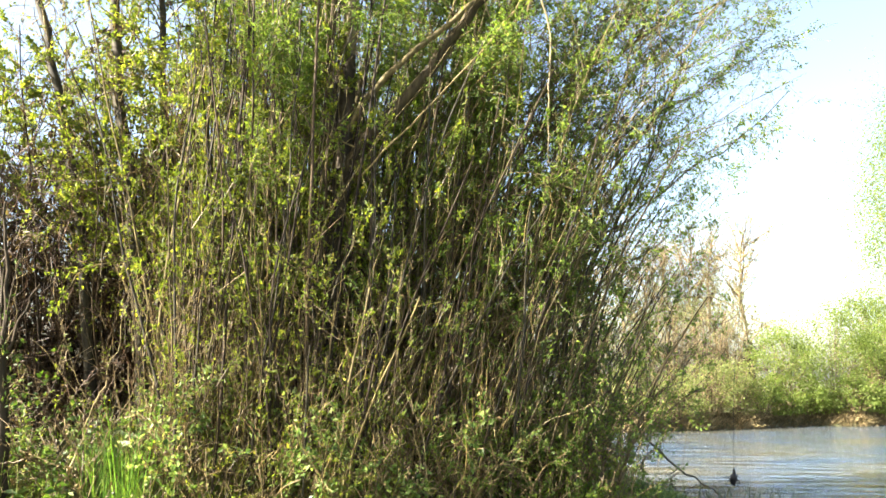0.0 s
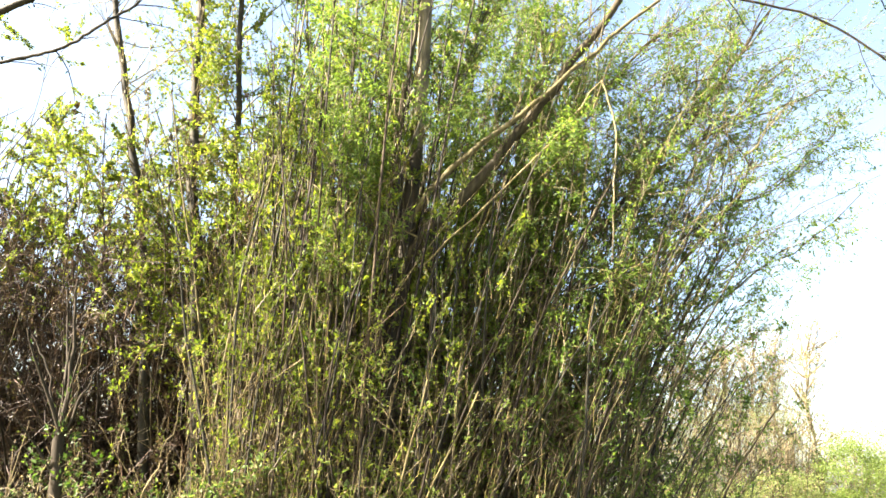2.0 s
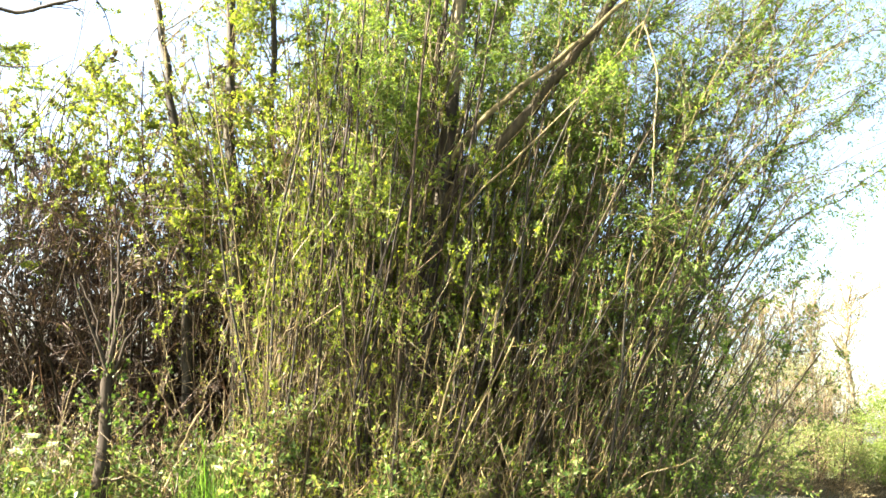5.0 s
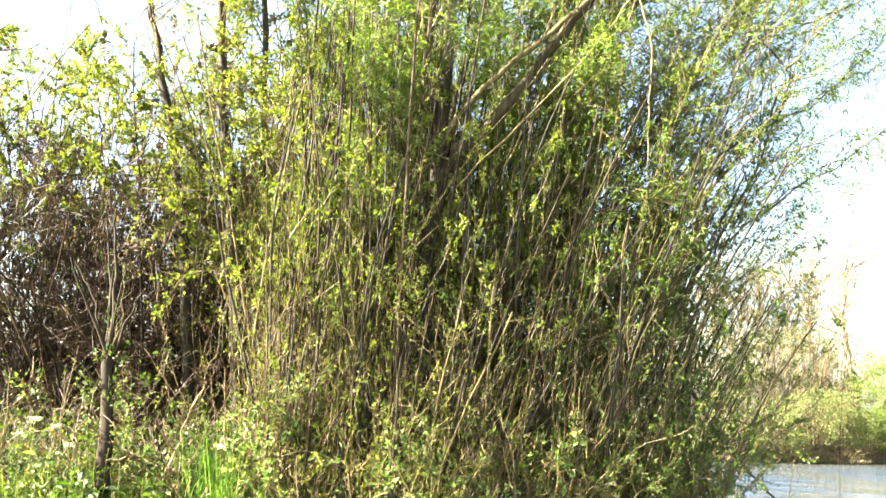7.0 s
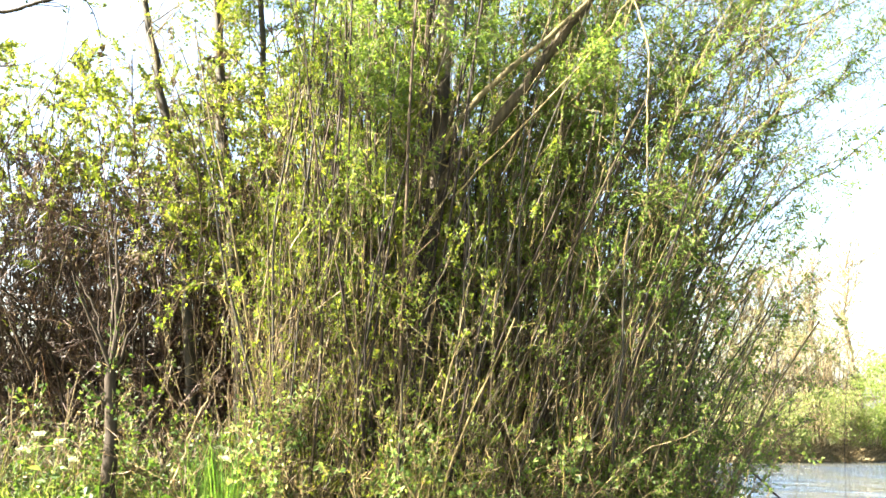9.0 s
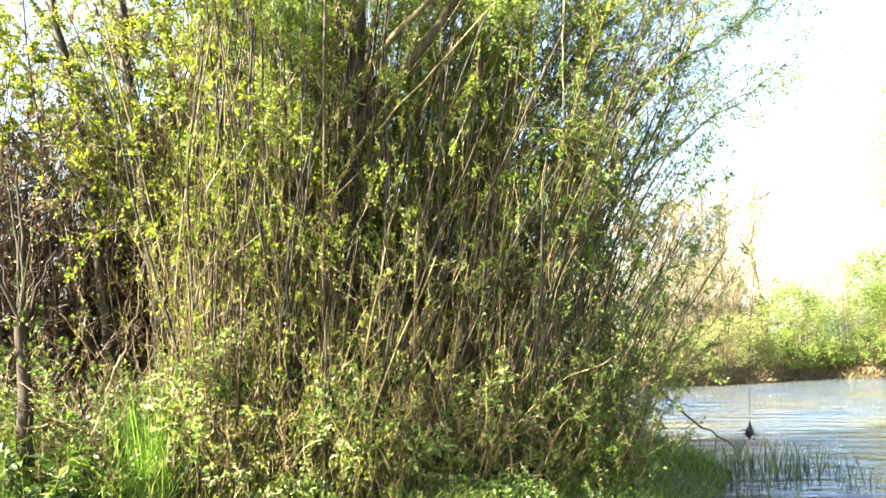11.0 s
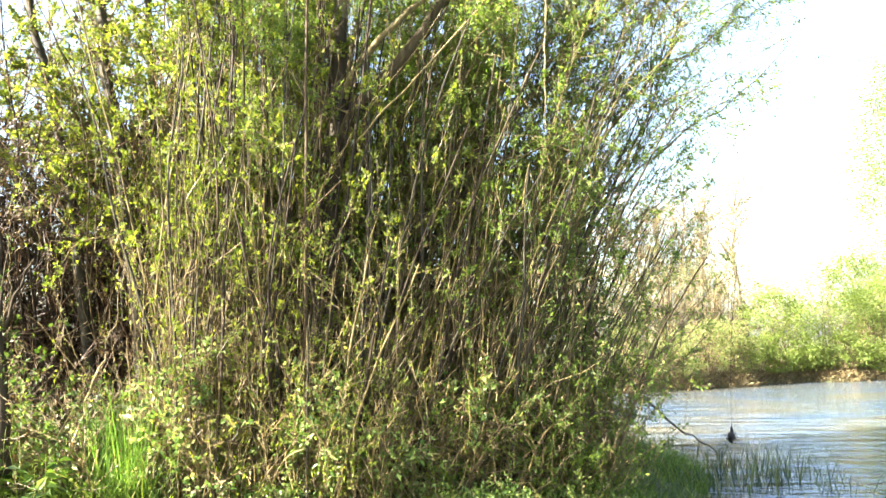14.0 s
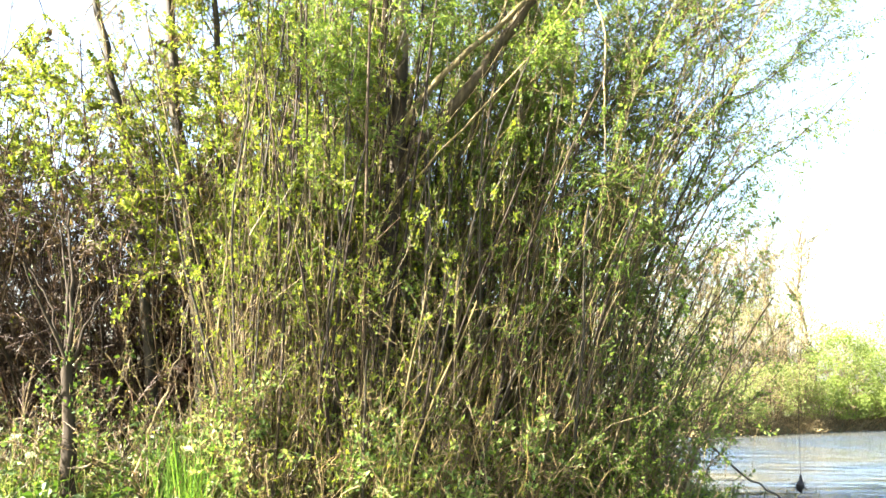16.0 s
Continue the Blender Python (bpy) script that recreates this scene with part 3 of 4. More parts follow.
def waterside_shrub(x, y, seed, stems, tall, leaves):
    """A thin shrub of bare arching branches with few leaves."""
    rng = np.random.default_rng(seed)
    bush = thing("waterside_shrub", (x, y, float(height(x, y))), "sparse shrub of thin arching branches with small leaves", "shrub", "sparse shrubs at the water's edge")
    a = np.radians(rng.uniform(8, 44, stems))
    st = grow(on_ground(x + rng.uniform(-0.3, 0.3, stems), y + rng.uniform(-0.3, 0.3, stems)), np.stack([np.sin(a), rng.normal(size=stems) * 0.12, np.cos(a)], -1), tall * rng.uniform(0.6, 1.1, stems), 12, rng, 0.09, 0.01)
    each("stem", st, taper(rng.uniform(0.006, 0.012, stems), 12, 0.35), 6, BARK, bush)
    br = side_shoots(st, stems * 6, rng, 0.45, 1.0, 0.7, (0.25, 0.9), 6, 0.14, 0.02)
    each("branch", br, taper(rng.uniform(0.003, 0.006, len(br)), 6, 0.4), 4, STICK, bush)
    tw = side_shoots(br, stems * 20, rng, 0.1, 1.0, 0.8, (0.08, 0.3), 3, 0.2)
    part("twig_growth", Batch().tubes(tw, taper(rng.uniform(0.002, 0.0035, len(tw)), 3, 0.5), 3), STICK, bush, kind="stuff")
    part("foliage", leaf_on(Batch(), tw, leaves, rng, (0.025, 0.055), (0.4, 0.6)), WILLOW_LEAF, bush, "small olive-green leaves", False, "stuff")


for i, (x, y, n, tall, leaves) in enumerate([(1.35, 9.3, 13, 3.3, 2200), (1.5, 9.9, 10, 3.2, 1500)]):
    waterside_shrub(x, y, 170 + i, n, tall, leaves)


# ---- leafy young trees at the thicket's back, and two unseen shade trees ----
def hedge_tree(x, y, tall, wide, seed, leaves):
    rng = np.random.default_rng(seed)
    tree = thing("hedge_tree", (x, y, float(height(x, y))), "leafy young tree with bright leaves at the thicket's edge", "tree", "young trees round the thicket")
    trunk = line([(x, y, -0.1), (x + 0.05, y, tall * 0.35), (x - 0.08, y, tall * 0.7), (x + 0.1, y, tall)], 20, 0.02, rng)
    part("trunk", Batch().tubes(trunk, np.linspace(0.07, 0.02, 20)[None], 8), SLIM_BARK, tree)
    br = side_shoots(trunk, 70, rng, 0.2, 0.95, 0.9, (wide * 0.5, wide), 8, 0.1, 0.08)
    each("branch", br, taper(rng.uniform(0.008, 0.018, 70), 8, 0.3), 5, BARK, tree)
    tw = side_shoots(br, 1400, rng, 0.1, 1.0, 0.8, (0.2, 0.7), 3, 0.18, 0.03)
    part("twig_growth", Batch().tubes(tw, taper(rng.uniform(0.003, 0.005, len(tw)), 3, 0.5), 3), TWIG, tree, kind="stuff")
    part("crown", leaf_on(Batch(), tw, leaves, rng, (0.04, 0.085), (0.4, 0.65)), HEDGE_LEAF, tree, "bright young leaves", False, "stuff")


# The first two stand out of view, added to shade the thorn bushes.
for i, (x, y, tall, wide) in enumerate([(-10.4, 9.2, 7.4, 1.6), (-10.0, 7.6, 6.6, 1.5),  (-4.4, 12.3, 7.0, 1.4), (-3.3, 12.5, 10.0, 1.5), (-2.0, 12.2, 10.6, 1.5), (-0.7, 12.4, 10.6, 1.5), (0.5, 12.0, 9.6, 1.4)]):
    hedge_tree(x, y, tall, wide, 150 + i, 10000)


# ---- slim trees at the thicket's landward end ----
def slim_tree(pts, r, seed, leaves=2600):
    rng = np.random.default_rng(seed)
    x, y, _ = pts[0]
    tree = thing("slim_tree", (x, y, float(height(x, y))), "slim grey-brown young tree with sprouting bright green leaves", "tree", "slim trees in the thicket")
    path = line(pts, 24, 0.012, rng)
    part("trunk", Batch().tubes(path, np.linspace(r, r * 0.5, 24)[None], 9), SLIM_BARK, tree)
    br = side_shoots(path, 90, rng, 0.3, 1.0, 1.0, (0.5, 1.5), 8, 0.12, 0.03)
    tw = side_shoots(br, 1100, rng, 0.1, 1.0, 0.6, (0.15, 0.5), 4, 0.15, 0.04)
    stem_x = np.interp(tw[:, -1, 2], path[0, :, 2], path[0, :, 0])
    tw = tw[(tw[:, -1, 1] > y + 0.1) | (np.abs(tw[:, -1, 0] - stem_x) > 0.26)]
    each("branch", br, taper(rng.uniform(0.006, 0.012, len(br)), 8, 0.3), 5, TWIG, tree)
    part("twig_growth", Batch().tubes(tw, taper(rng.uniform(0.0025, 0.004, len(tw)), 4, 0.5), 3), TWIG, tree, kind="stuff")
    part("crown", leaf_on(Batch(), tw, leaves * 3, rng, (0.03, 0.065), (0.5, 0.75)), HEDGE_LEAF, tree, "bright young leaves", False, "stuff")


slim_tree([(-4.0, 9.1, -0.1), (-4.25, 9.05, 2.2), (-4.5, 9.0, 3.9), (-4.76, 9.0, 4.7), (-4.98, 9.0, 5.74), (-5.33, 9.0, 6.75), (-5.56, 9.0, 7.63), (-5.9, 9.0, 9)], 0.075, 31, 500)
slim_tree([(-3.3, 8.8, -0.1), (-3.4, 8.8, 1.12), (-3.5, 8.75, 2.11), (-3.64, 8.75, 3.17), (-4.0, 8.8, 5.05), (-4.14, 8.8, 6.23), (-4.25, 8.8, 7.51), (-4.3, 8.8, 9)], 0.09, 32, 4800)
slim_tree([(-3.2, 9.1, -0.1), (-3.34, 9.0, 2.94), (-3.4, 9.0, 3.64), (-3.5, 9.0, 4.98), (-3.58, 9.0, 5.94), (-3.78, 9.0, 7.64), (-3.85, 9.0, 8.8)], 0.06, 34, 4000)


# ---- dense thorny undergrowth to landward ----
def thorn_bush(x, y, seed, width, deep, tall, leaves, dense=1.0):
    rng = np.random.default_rng(seed)
    bush = thing("thorn_bush", (x, y, float(height(x, y))), "tangled brown thorn bush coming into small green leaf", "shrub", "thorn bushes behind the clearing")
    n = 46
    base = on_ground(x + rng.normal(size=n) * width * 0.3, y + rng.normal(size=n) * deep * 0.3)
    st = grow(base, np.stack([rng.normal(size=n) * 0.4, rng.normal(size=n) * 0.3, np.ones(n)], -1), tall * rng.uniform(0.75, 1.25, n), 12, rng, 0.11, 0.03)
    each("stem", st, taper(rng.uniform(0.008, 0.02, n), 12, 0.3), 6, BARK_DARK, bush)
    br = side_shoots(st, 420, rng, 0.1, 1.0, 0.8, (0.4, 1.4), 5, 0.24, 0.0, 0.05)
    tw = side_shoots(br, 1900 if dense < 1.8 else 1000, rng, 0.1, 1.0, 0.8, (0.15, 0.6), 3, 0.26)
    part("brushwood", Batch().tubes(br, taper(rng.uniform(0.004, 0.009, len(br)), 5, 0.4), 3), THORN_TWIG, bush, kind="stuff")
    part("twig_growth", Batch().tubes(tw, taper(rng.uniform(0.003, 0.0055, len(tw)), 3, 0.5), 3), THORN_TWIG, bush, "purple-brown fine twigs", kind="stuff")
    tw = clumped(tw, rng, 0.3)
    hi = tw[tw[:, -1, 2] > tall * (0.92 + rng.normal(size=len(tw)) * 0.16)]
    lo = tw[rng.random(len(tw)) < 0.12]
    part("foliage", leaf_on(leaf_on(Batch(), hi, int(leaves * 2.1), rng, (0.024, 0.054), (0.5, 0.8)), lo, leaves // 10, rng, (0.025, 0.05), (0.5, 0.8)), HEDGE_LEAF, bush, "", False, "stuff")
    part("dead_foliage", leaf_on(Batch(), tw, int((4500 if dense > 2 else 7500 if x < -2.5 else 2600) * dense), rng, (0.02 * dense, 0.042 * dense), (0.3, 0.6)), THORN_LITTER, bush, "withered brown leaves caught in the twigs", False, "stuff")


for i, (x, y, w, dp, tall, leaves, dense) in enumerate([
    (-4.3, 9.9, 1.6, 1.2, 4.4, 5200, 1.3), (-5.3, 9.5, 1.6, 1.2, 5.0, 6000, 1.2), (-6.3, 9.6, 1.6, 1.2, 5.4, 6500, 1.2), (-7.4, 9.6, 1.8, 1.4, 5.7, 6500, 1.2), (-8.6, 9.8, 1.8, 1.4, 5.7, 5000, 1.2),
    (-5.0, 11.0, 2.0, 1.2, 5.0, 3000, 2.6), (-6.8, 11.2, 2.2, 1.2, 5.2, 3000, 2.6), (-5.9, 12.3, 2.0, 1.0, 4.8, 2500, 2.6), (-4.0, 11.6, 1.6, 1.0, 4.4, 2500, 2.4), (-3.2, 10.6, 1.8, 1.0, 4.8, 3000, 2.6), (-1.7, 11.0, 2.0, 1.0, 4.2, 2500, 2.0), (-0.3, 11.0, 1.6, 1.0, 3.6, 2000, 1.6),
]):
    thorn_bush(x, y, 200 + i, w, dp, tall, leaves, dense)


# ---- brambles at the thicket's foot ----
def bramble(x, y, seed, width, tall, leaves):
    rng = np.random.default_rng(seed)
    bush = thing("bramble", (x, y, float(height(x, y))), "low bramble tangle with dry arching canes and pale green leaves", "bramble", "brambles along the thicket")
    n = 44
    base = on_ground(x + rng.uniform(-width, width, n) / 2, y + rng.normal(size=n) * 0.25)
    canes = grow(base, np.stack([rng.normal(size=n) * 0.45, rng.normal(size=n) * 0.25, np.ones(n)], -1), tall * rng.uniform(0.5, 1.25, n), 10, rng, 0.16, 0.02, 0.14)
    each("cane", canes, taper(rng.uniform(0.004, 0.0095, n), 10, 0.5), 5, (DRY, TWIG, STICK)[2 if x < -3.2 or x > 0.7 else seed % 2], bush)
    tw = side_shoots(canes, 620, rng, 0.08, 1.0, 1.0, (0.08, 0.4), 4, 0.25)
    part("twig_growth", Batch().tubes(tw, taper(rng.uniform(0.0028, 0.005, len(tw)), 4, 0.5), 3), (TWIG, DRY, STICK)[2 if x < -3.2 or x > 0.7 else seed % 2], bush, "short tangled twigs", kind="stuff")
    part("foliage", leaf_on(Batch(), clumped(tw, rng, 0.15), int(leaves * 0.62), rng, (0.03, 0.08) if x < 0 else (0.025, 0.055), (0.45, 0.75)), NETTLE_LEAF if x < -3.2 else BRAMBLE_LEAF if x < 0 else WILLOW_LEAF, bush, "small pale green leaves", False, "stuff")
    part("dead_foliage", leaf_on(Batch(), tw, 1400, rng, (0.02, 0.05), (0.3, 0.6)), LITTER, bush, "dry brown leaves among the canes", False, "stuff")


for i, (x, y, w, tall, leaves) in enumerate([
    (-2.75, 7.95, 0.9, 1.5, 4200), (-2.15, 7.85, 0.9, 1.7, 5200), (-1.5, 7.8, 0.9, 1.6, 5200), (-0.85, 7.85, 0.9, 1.5, 4600), (-0.2, 8.0, 0.9, 1.4, 4200), (0.4, 8.15, 0.9, 1.3, 7000), (1.0, 8.4, 0.8, 1.2, 7500), (1.5, 8.8, 0.6, 1.1, 6000),
    (-5.2, 8.4, 1.2, 1.3, 2400), (-6.3, 8.2, 1.2, 1.5, 2400), (-5.5, 7.6, 0.9, 1.5, 2400), (-4.75, 7.7, 0.9, 1.6, 2600), (-4.05, 7.85, 0.8, 1.4, 1800), (-3.45, 7.85, 0.7, 1.3, 1500),
]):
    bramble(x, y, 300 + i, w, tall, leaves)


# ---- young tree in the clearing ----
def sapling():
    rng = np.random.default_rng(41)
    ob = thing("sapling", (-4.0, 7.1, float(height(-4.0, 7.1))), "dark slender sapling trunk sprouting thin shoots in the clearing", "tree")
    p = line([(-3.99, 7.1, -0.1), (-4.04, 7.1, 1.03), (-4.08, 7.1, 1.48), (-4.11, 7.1, 1.8)], 16, 0.01, rng)
    part("trunk", Batch().tubes(p, (np.linspace(0.085, 0.05, 16) * rng.uniform(0.9, 1.1, 16))[None], 12), STUMP_BARK, ob)
    for tip, r in (((-4.22, 7.1, 3.25), 0.026), ((-4.62, 7.15, 2.7), 0.014), ((-3.78, 7.05, 2.45), 0.017)):
        mid = tuple((u + v) / 2 + w for u, v, w in zip((-4.11, 7.1, 1.75), tip, (0.03, 0.0, 0.1)))
        part("fork", Batch().tubes(line([(-4.11, 7.1, 1.72), mid, tip], 12, 0.012, rng), taper(np.array([r]), 12, 0.35), 7), STUMP_BARK, ob, "thin upright fork")
    n = 7
    sh = grow(np.array([[-4.09, 7.1, 1.6]]) + rng.normal(size=(n, 3)) * np.array([0.02, 0.02, 0.3]), np.stack([rng.normal(size=n) * 0.3, rng.normal(size=n) * 0.3, np.ones(n)], -1), rng.uniform(0.5, 1.6, n), 9, rng, 0.07, 0.05)
    each("shoot", sh, taper(rng.uniform(0.008, 0.022, n), 9, 0.25), 6, STUMP_BARK, ob)
    tw = side_shoots(p, 60, rng, 0.15, 1.0, 1.6, (0.15, 0.45), 5, 0.2, 0.12)
    each("twig", tw, taper(rng.uniform(0.002, 0.004, len(tw)), 5, 0.5), 4, TWIG, ob)
    part("foliage", leaf_on(leaf_on(Batch(), sh, 60, rng, (0.03, 0.06), (0.5, 0.7)), tw, 260, rng, (0.03, 0.07), (0.45, 0.7)), NETTLE_LEAF, ob, "", False)


sapling()


# ---- fallen and leaning branches ----
def dead_branch(name, pts, r, seed, label, mat, side=10):
    rng = np.random.default_rng(seed)
    ob = thing(name, pts[0], label, "branch")
    p = line(pts, 20, 0.012, rng)
    part("bough", Batch().tubes(p, taper(np.array([r]), 20, 0.35), 7), mat, ob)
    tw = side_shoots(p, side, rng, 0.3, 1, 0.6, (0.15, 0.5), 6, 0.15)
    each("twig", tw, taper(np.full(side, r * 0.35), 6, 0.4), 4, mat, ob)


dead_branch("leaning_branch", [(1.1, 8.6, 3.1), (1.63, 8.8, 1.85), (1.98, 9.3, 1.39), (2.43, 10.1, 0.99), (3.36, 11.6, 0.31), (4.59, 13.4, -0.29), (4.85, 14.0, -0.62)], 0.024, 51, "thin dark branch arching out of the thicket into the water", BARK_DARK, 6)
dead_branch("dry_branch", [(-1.75, 7.55, 0.0), (-1.5, 7.5, 0.95), (-0.9, 7.5, 1.55), (-0.62, 7.5, 1.95)], 0.013, 52, "pale dry branch leaning on the brambles", DRY)
dead_branch("dry_branch", [(-3.65, 7.2, 0.0), (-3.45, 7.2, 0.7), (-3.2, 7.2, 1.5), (-3.05, 7.2, 1.95)], 0.010, 53, "pale dry stalk leaning in the clearing", DRY, 3)
dead_branch("dry_branch", [(-2.75, 7.7, 0.0), (-2.9, 7.7, 1.2), (-2.7, 7.75, 2.0), (-2.45, 7.8, 2.9)], 0.012, 54, "pale dry branch standing among the brambles", DRY)
dead_branch("dry_branch", [(-4.9, 8.3, 0.0), (-4.95, 8.3, 1.2), (-4.7, 8.3, 2.2), (-4.75, 8.3, 2.9)], 0.011, 55, "pale dry stalk among the thorn bushes", DRY, 4)


# ---- branches of a tree behind the path ----
def overhanging_tree(foot, limbs, crown_at, crown_size, seed, boughs, leaves):
    """A tree whose crown shades the bank and whose lowest branches reach over the path."""
    rng = np.random.default_rng(seed)
    x, y = foot
    tree = thing("path_tree", (x, y, float(height(x, y))), "tree beside the path with dark drooping branches and thin young leaves", "tree", "trees beside the path")
    cx, cy, cz = crown_at
    trunk = line([(x, y, -0.1), (x + 0.05, y + 0.1, 2.5), ((x + cx) / 2, (y + cy) / 2, cz * 0.65), (cx, cy, cz + 1.5)], 24, 0.01, rng)
    part("trunk", Batch().tubes(trunk, np.linspace(0.17, 0.05, 24)[None], 10), BARK_DARK, tree)
    paths = []
    for pts, r in limbs:
        p = line(pts, 66, 0.004, rng)
        part("branch", Batch().tubes(p, taper(np.array([r]), 66, 0.35), 7), BARK_DARKENED, tree, "dark low branch")
        paths.append(p)
    low = side_shoots(np.concatenate(paths[-2:]), 24, rng, 0.5, 1, 0.6, (0.15, 0.6), 6, 0.15, -0.03)
    each("twig", low, taper(rng.uniform(0.003, 0.005, len(low)), 6, 0.5), 4, BARK_DARK, tree)
    part("foliage", leaf_on(Batch(), low, 140, rng, (0.02, 0.045), (0.35, 0.5), 0.2, 0.9, 0.5), DARK_LEAF, tree, "", False, "stuff")
    if boughs:
        start, _ = along(trunk, np.zeros(boughs, int), rng.uniform(0.45, 0.98, boughs))
        br = grow(start, unit(rng.normal(size=(boughs, 3)) + np.array([0, 0, 0.25])), crown_size * rng.uniform(0.5, 1.0, boughs), 10, rng, 0.1, 0.02)
        each("branch", br, taper(rng.uniform(0.015, 0.03, boughs), 10, 0.3), 6, BARK_DARK, tree)
        tw = side_shoots(br, 700, rng, 0.2, 1, 0.6, (0.3, 1.0), 5, 0.15)
        part("twig_growth", Batch().tubes(tw, taper(rng.uniform(0.004, 0.008, len(tw)), 5, 0.4), 3), TWIG, tree, kind="stuff")
        part("crown", leaf_on(Batch(), tw, leaves, rng, (0.06, 0.12), (0.45, 0.6)), HEDGE_LEAF, tree, "young green leaves", False, "stuff")


# This crown stays unseen; it is placed so its shade dapples the thicket's middle.
overhanging_tree((-7.6, 3.6), [
    ([(-7.6, 3.7, 3.0), (-5.8, 3.6, 3.9), (-4.1, 3.7, 4.0), (-3.6, 3.9, 4.05), (-3.33, 4.0, 4.17), (-3.13, 4.0, 4.29), (-2.7, 4.0, 4.6), (-2.3, 4.0, 5.0)], 0.045),
    ([(-4.4, 3.65, 3.98), (-3.9, 3.8, 3.86), (-3.26, 4.0, 3.85), (-2.77, 4.0, 3.98), (-2.35, 4.0, 4.29), (-2.1, 4.0, 4.6)], 0.017),
], (-6.8, 5.3, 7.9), 2.1, 61, 26, 2200)
overhanging_tree((1.2, -2.6), [
    ([(1.2, -2.5, 3.4), (1.1, 1.0, 5.2), (0.9, 3.6, 5.5), (1.3, 4.9, 5.08), (1.7, 5.0, 4.99), (2.05, 5.0, 4.96), (2.25, 5.0, 4.84), (2.47, 5.0, 4.67), (2.75, 5.0, 4.4)], 0.02),
    ([(1.15, 2.0, 5.35), (2.0, 4.0, 5.3), (2.6, 5.0, 5.0), (3.1, 5.2, 4.75)], 0.01),
], (1.3, -3.2, 6.0), 1.6, 62, 12, 900)


# ---- the far bank ----
def far_bush(x, y, seed, wide, tall, mat=None, leaves=11000, size=(0.065, 0.125), label="rounded pale green willow bush on the far bank", twigs=260, clumps=46):
    """A domed bush: stems, a brush of twigs that ends in clumps, and leaves round the clumps."""
    rng = np.random.default_rng(seed)
    z0 = float(height(x, y))
    bush = thing("willow_bush", (x, y, z0), label, "bush", "bushes on the far bank")
    a, up = rng.uniform(0, 2 * np.pi, clumps), rng.uniform(0.02, 1, clumps) ** 0.9
    out = np.sqrt(np.clip(1 - (up * 0.96) ** 2.4, 0.03, 1)) * rng.uniform(0.55, 1.02, clumps)
    tip = np.stack([x + np.cos(a) * out * wide / 2, y + np.sin(a) * out * wide * 0.4, z0 + up * tall * rng.uniform(0.86, 1.08, clumps)], -1)
    foot = on_ground(x + (tip[:, 0] - x) * 0.3, y + (tip[:, 1] - y) * 0.3)
    bend = foot + (tip - foot) * np.array([0.3, 0.3, 0.6])
    st = np.stack([foot, (foot + bend) / 2, bend, (bend + tip) / 2 + rng.normal(size=tip.shape) * 0.05, tip], 1)
    r = taper(rng.uniform(0.015, 0.03, clumps), 5, 0.25)
    each("stem", st[:20], r[:20], 4, PALE_TWIG, bush)
    br = side_shoots(st, twigs, rng, 0.1, 1, 0.7, (0.25, 0.9), 3, 0.16, 0.08)
    part("brushwood", Batch().tubes(st[20:], r[20:], 3).tubes(br, taper(rng.uniform(0.006, 0.011, len(br)), 3, 0.4), 3), PALE_TWIG, bush, kind="stuff")
    pick = rng.integers(0, clumps, leaves)
    spot = tip[pick] + rng.normal(size=(leaves, 3)) * (np.array([wide, wide, tall * 0.8]) * 0.085 * rng.uniform(0.6, 1.4, clumps)[pick][:, None])
    spot[:, 2] = np.maximum(spot[:, 2], z0 + 0.05 * rng.random(leaves))
    L = rng.uniform(*size, leaves)
    axis = unit(rng.normal(size=(leaves, 3)) + np.array([0, 0, 0.2]))
    part("foliage", Batch().leaves(spot, axis, L, L * rng.uniform(0.45, 0.7, leaves), rng), mat or FAR_LEAF, bush, "", False, "stuff")


def far_tree(x, y, seed, tall, r, spread, leaves, mat, label, bark=None, ivy=False, size=(0.06, 0.15)):
    rng = np.random.default_rng(seed)
    z0 = float(height(x, y))
    tree = thing("bank_tree", (x, y, z0), label, "tree", "trees on the far bank")
    trunk = line([(x, y, z0 - 0.1), (x + 0.15, y, z0 + tall * 0.3), (x - 0.2, y, z0 + tall * 0.65), (x + 0.1, y, z0 + tall)], 20, 0.04, rng)
    part("trunk", Batch().tubes(trunk, np.linspace(r, r * 0.15, 20)[None], 8), bark or PALE_TWIG, tree)
    br = side_shoots(trunk, 70, rng, 0.15, 0.98, spread, (tall * 0.12, tall * 0.36), 9, 0.1, 0.06)
    tw = side_shoots(br, 800, rng, 0.15, 1, 0.6, (0.4, 1.6), 3, 0.18, 0.03)
    each("branch", br, taper(rng.uniform(0.02, 0.045, len(br)), 9, 0.25), 5, PALE_TWIG, tree)
    part("twig_growth", Batch().tubes(tw, taper(rng.uniform(0.007, 0.012, len(tw)), 3, 0.4), 3), PALE_TWIG, tree, kind="stuff")
    part("crown", leaf_on(Batch(), tw, leaves, rng, size, (0.4, 0.65), 0.0, 1.2), mat, tree, "", False, "stuff")
    if ivy:
        f = rng.uniform(0.02, 0.35, 900)
        pos, _ = along(trunk, np.zeros(900, int), f)
        out = unit(rng.normal(size=(900, 3)))
        part("ivy", Batch().leaves(pos + out * r * 1.5, out, rng.uniform(0.1, 0.22, 900), rng.uniform(0.08, 0.16, 900), rng), DARK_LEAF, tree, "dark ivy round the trunk", False)


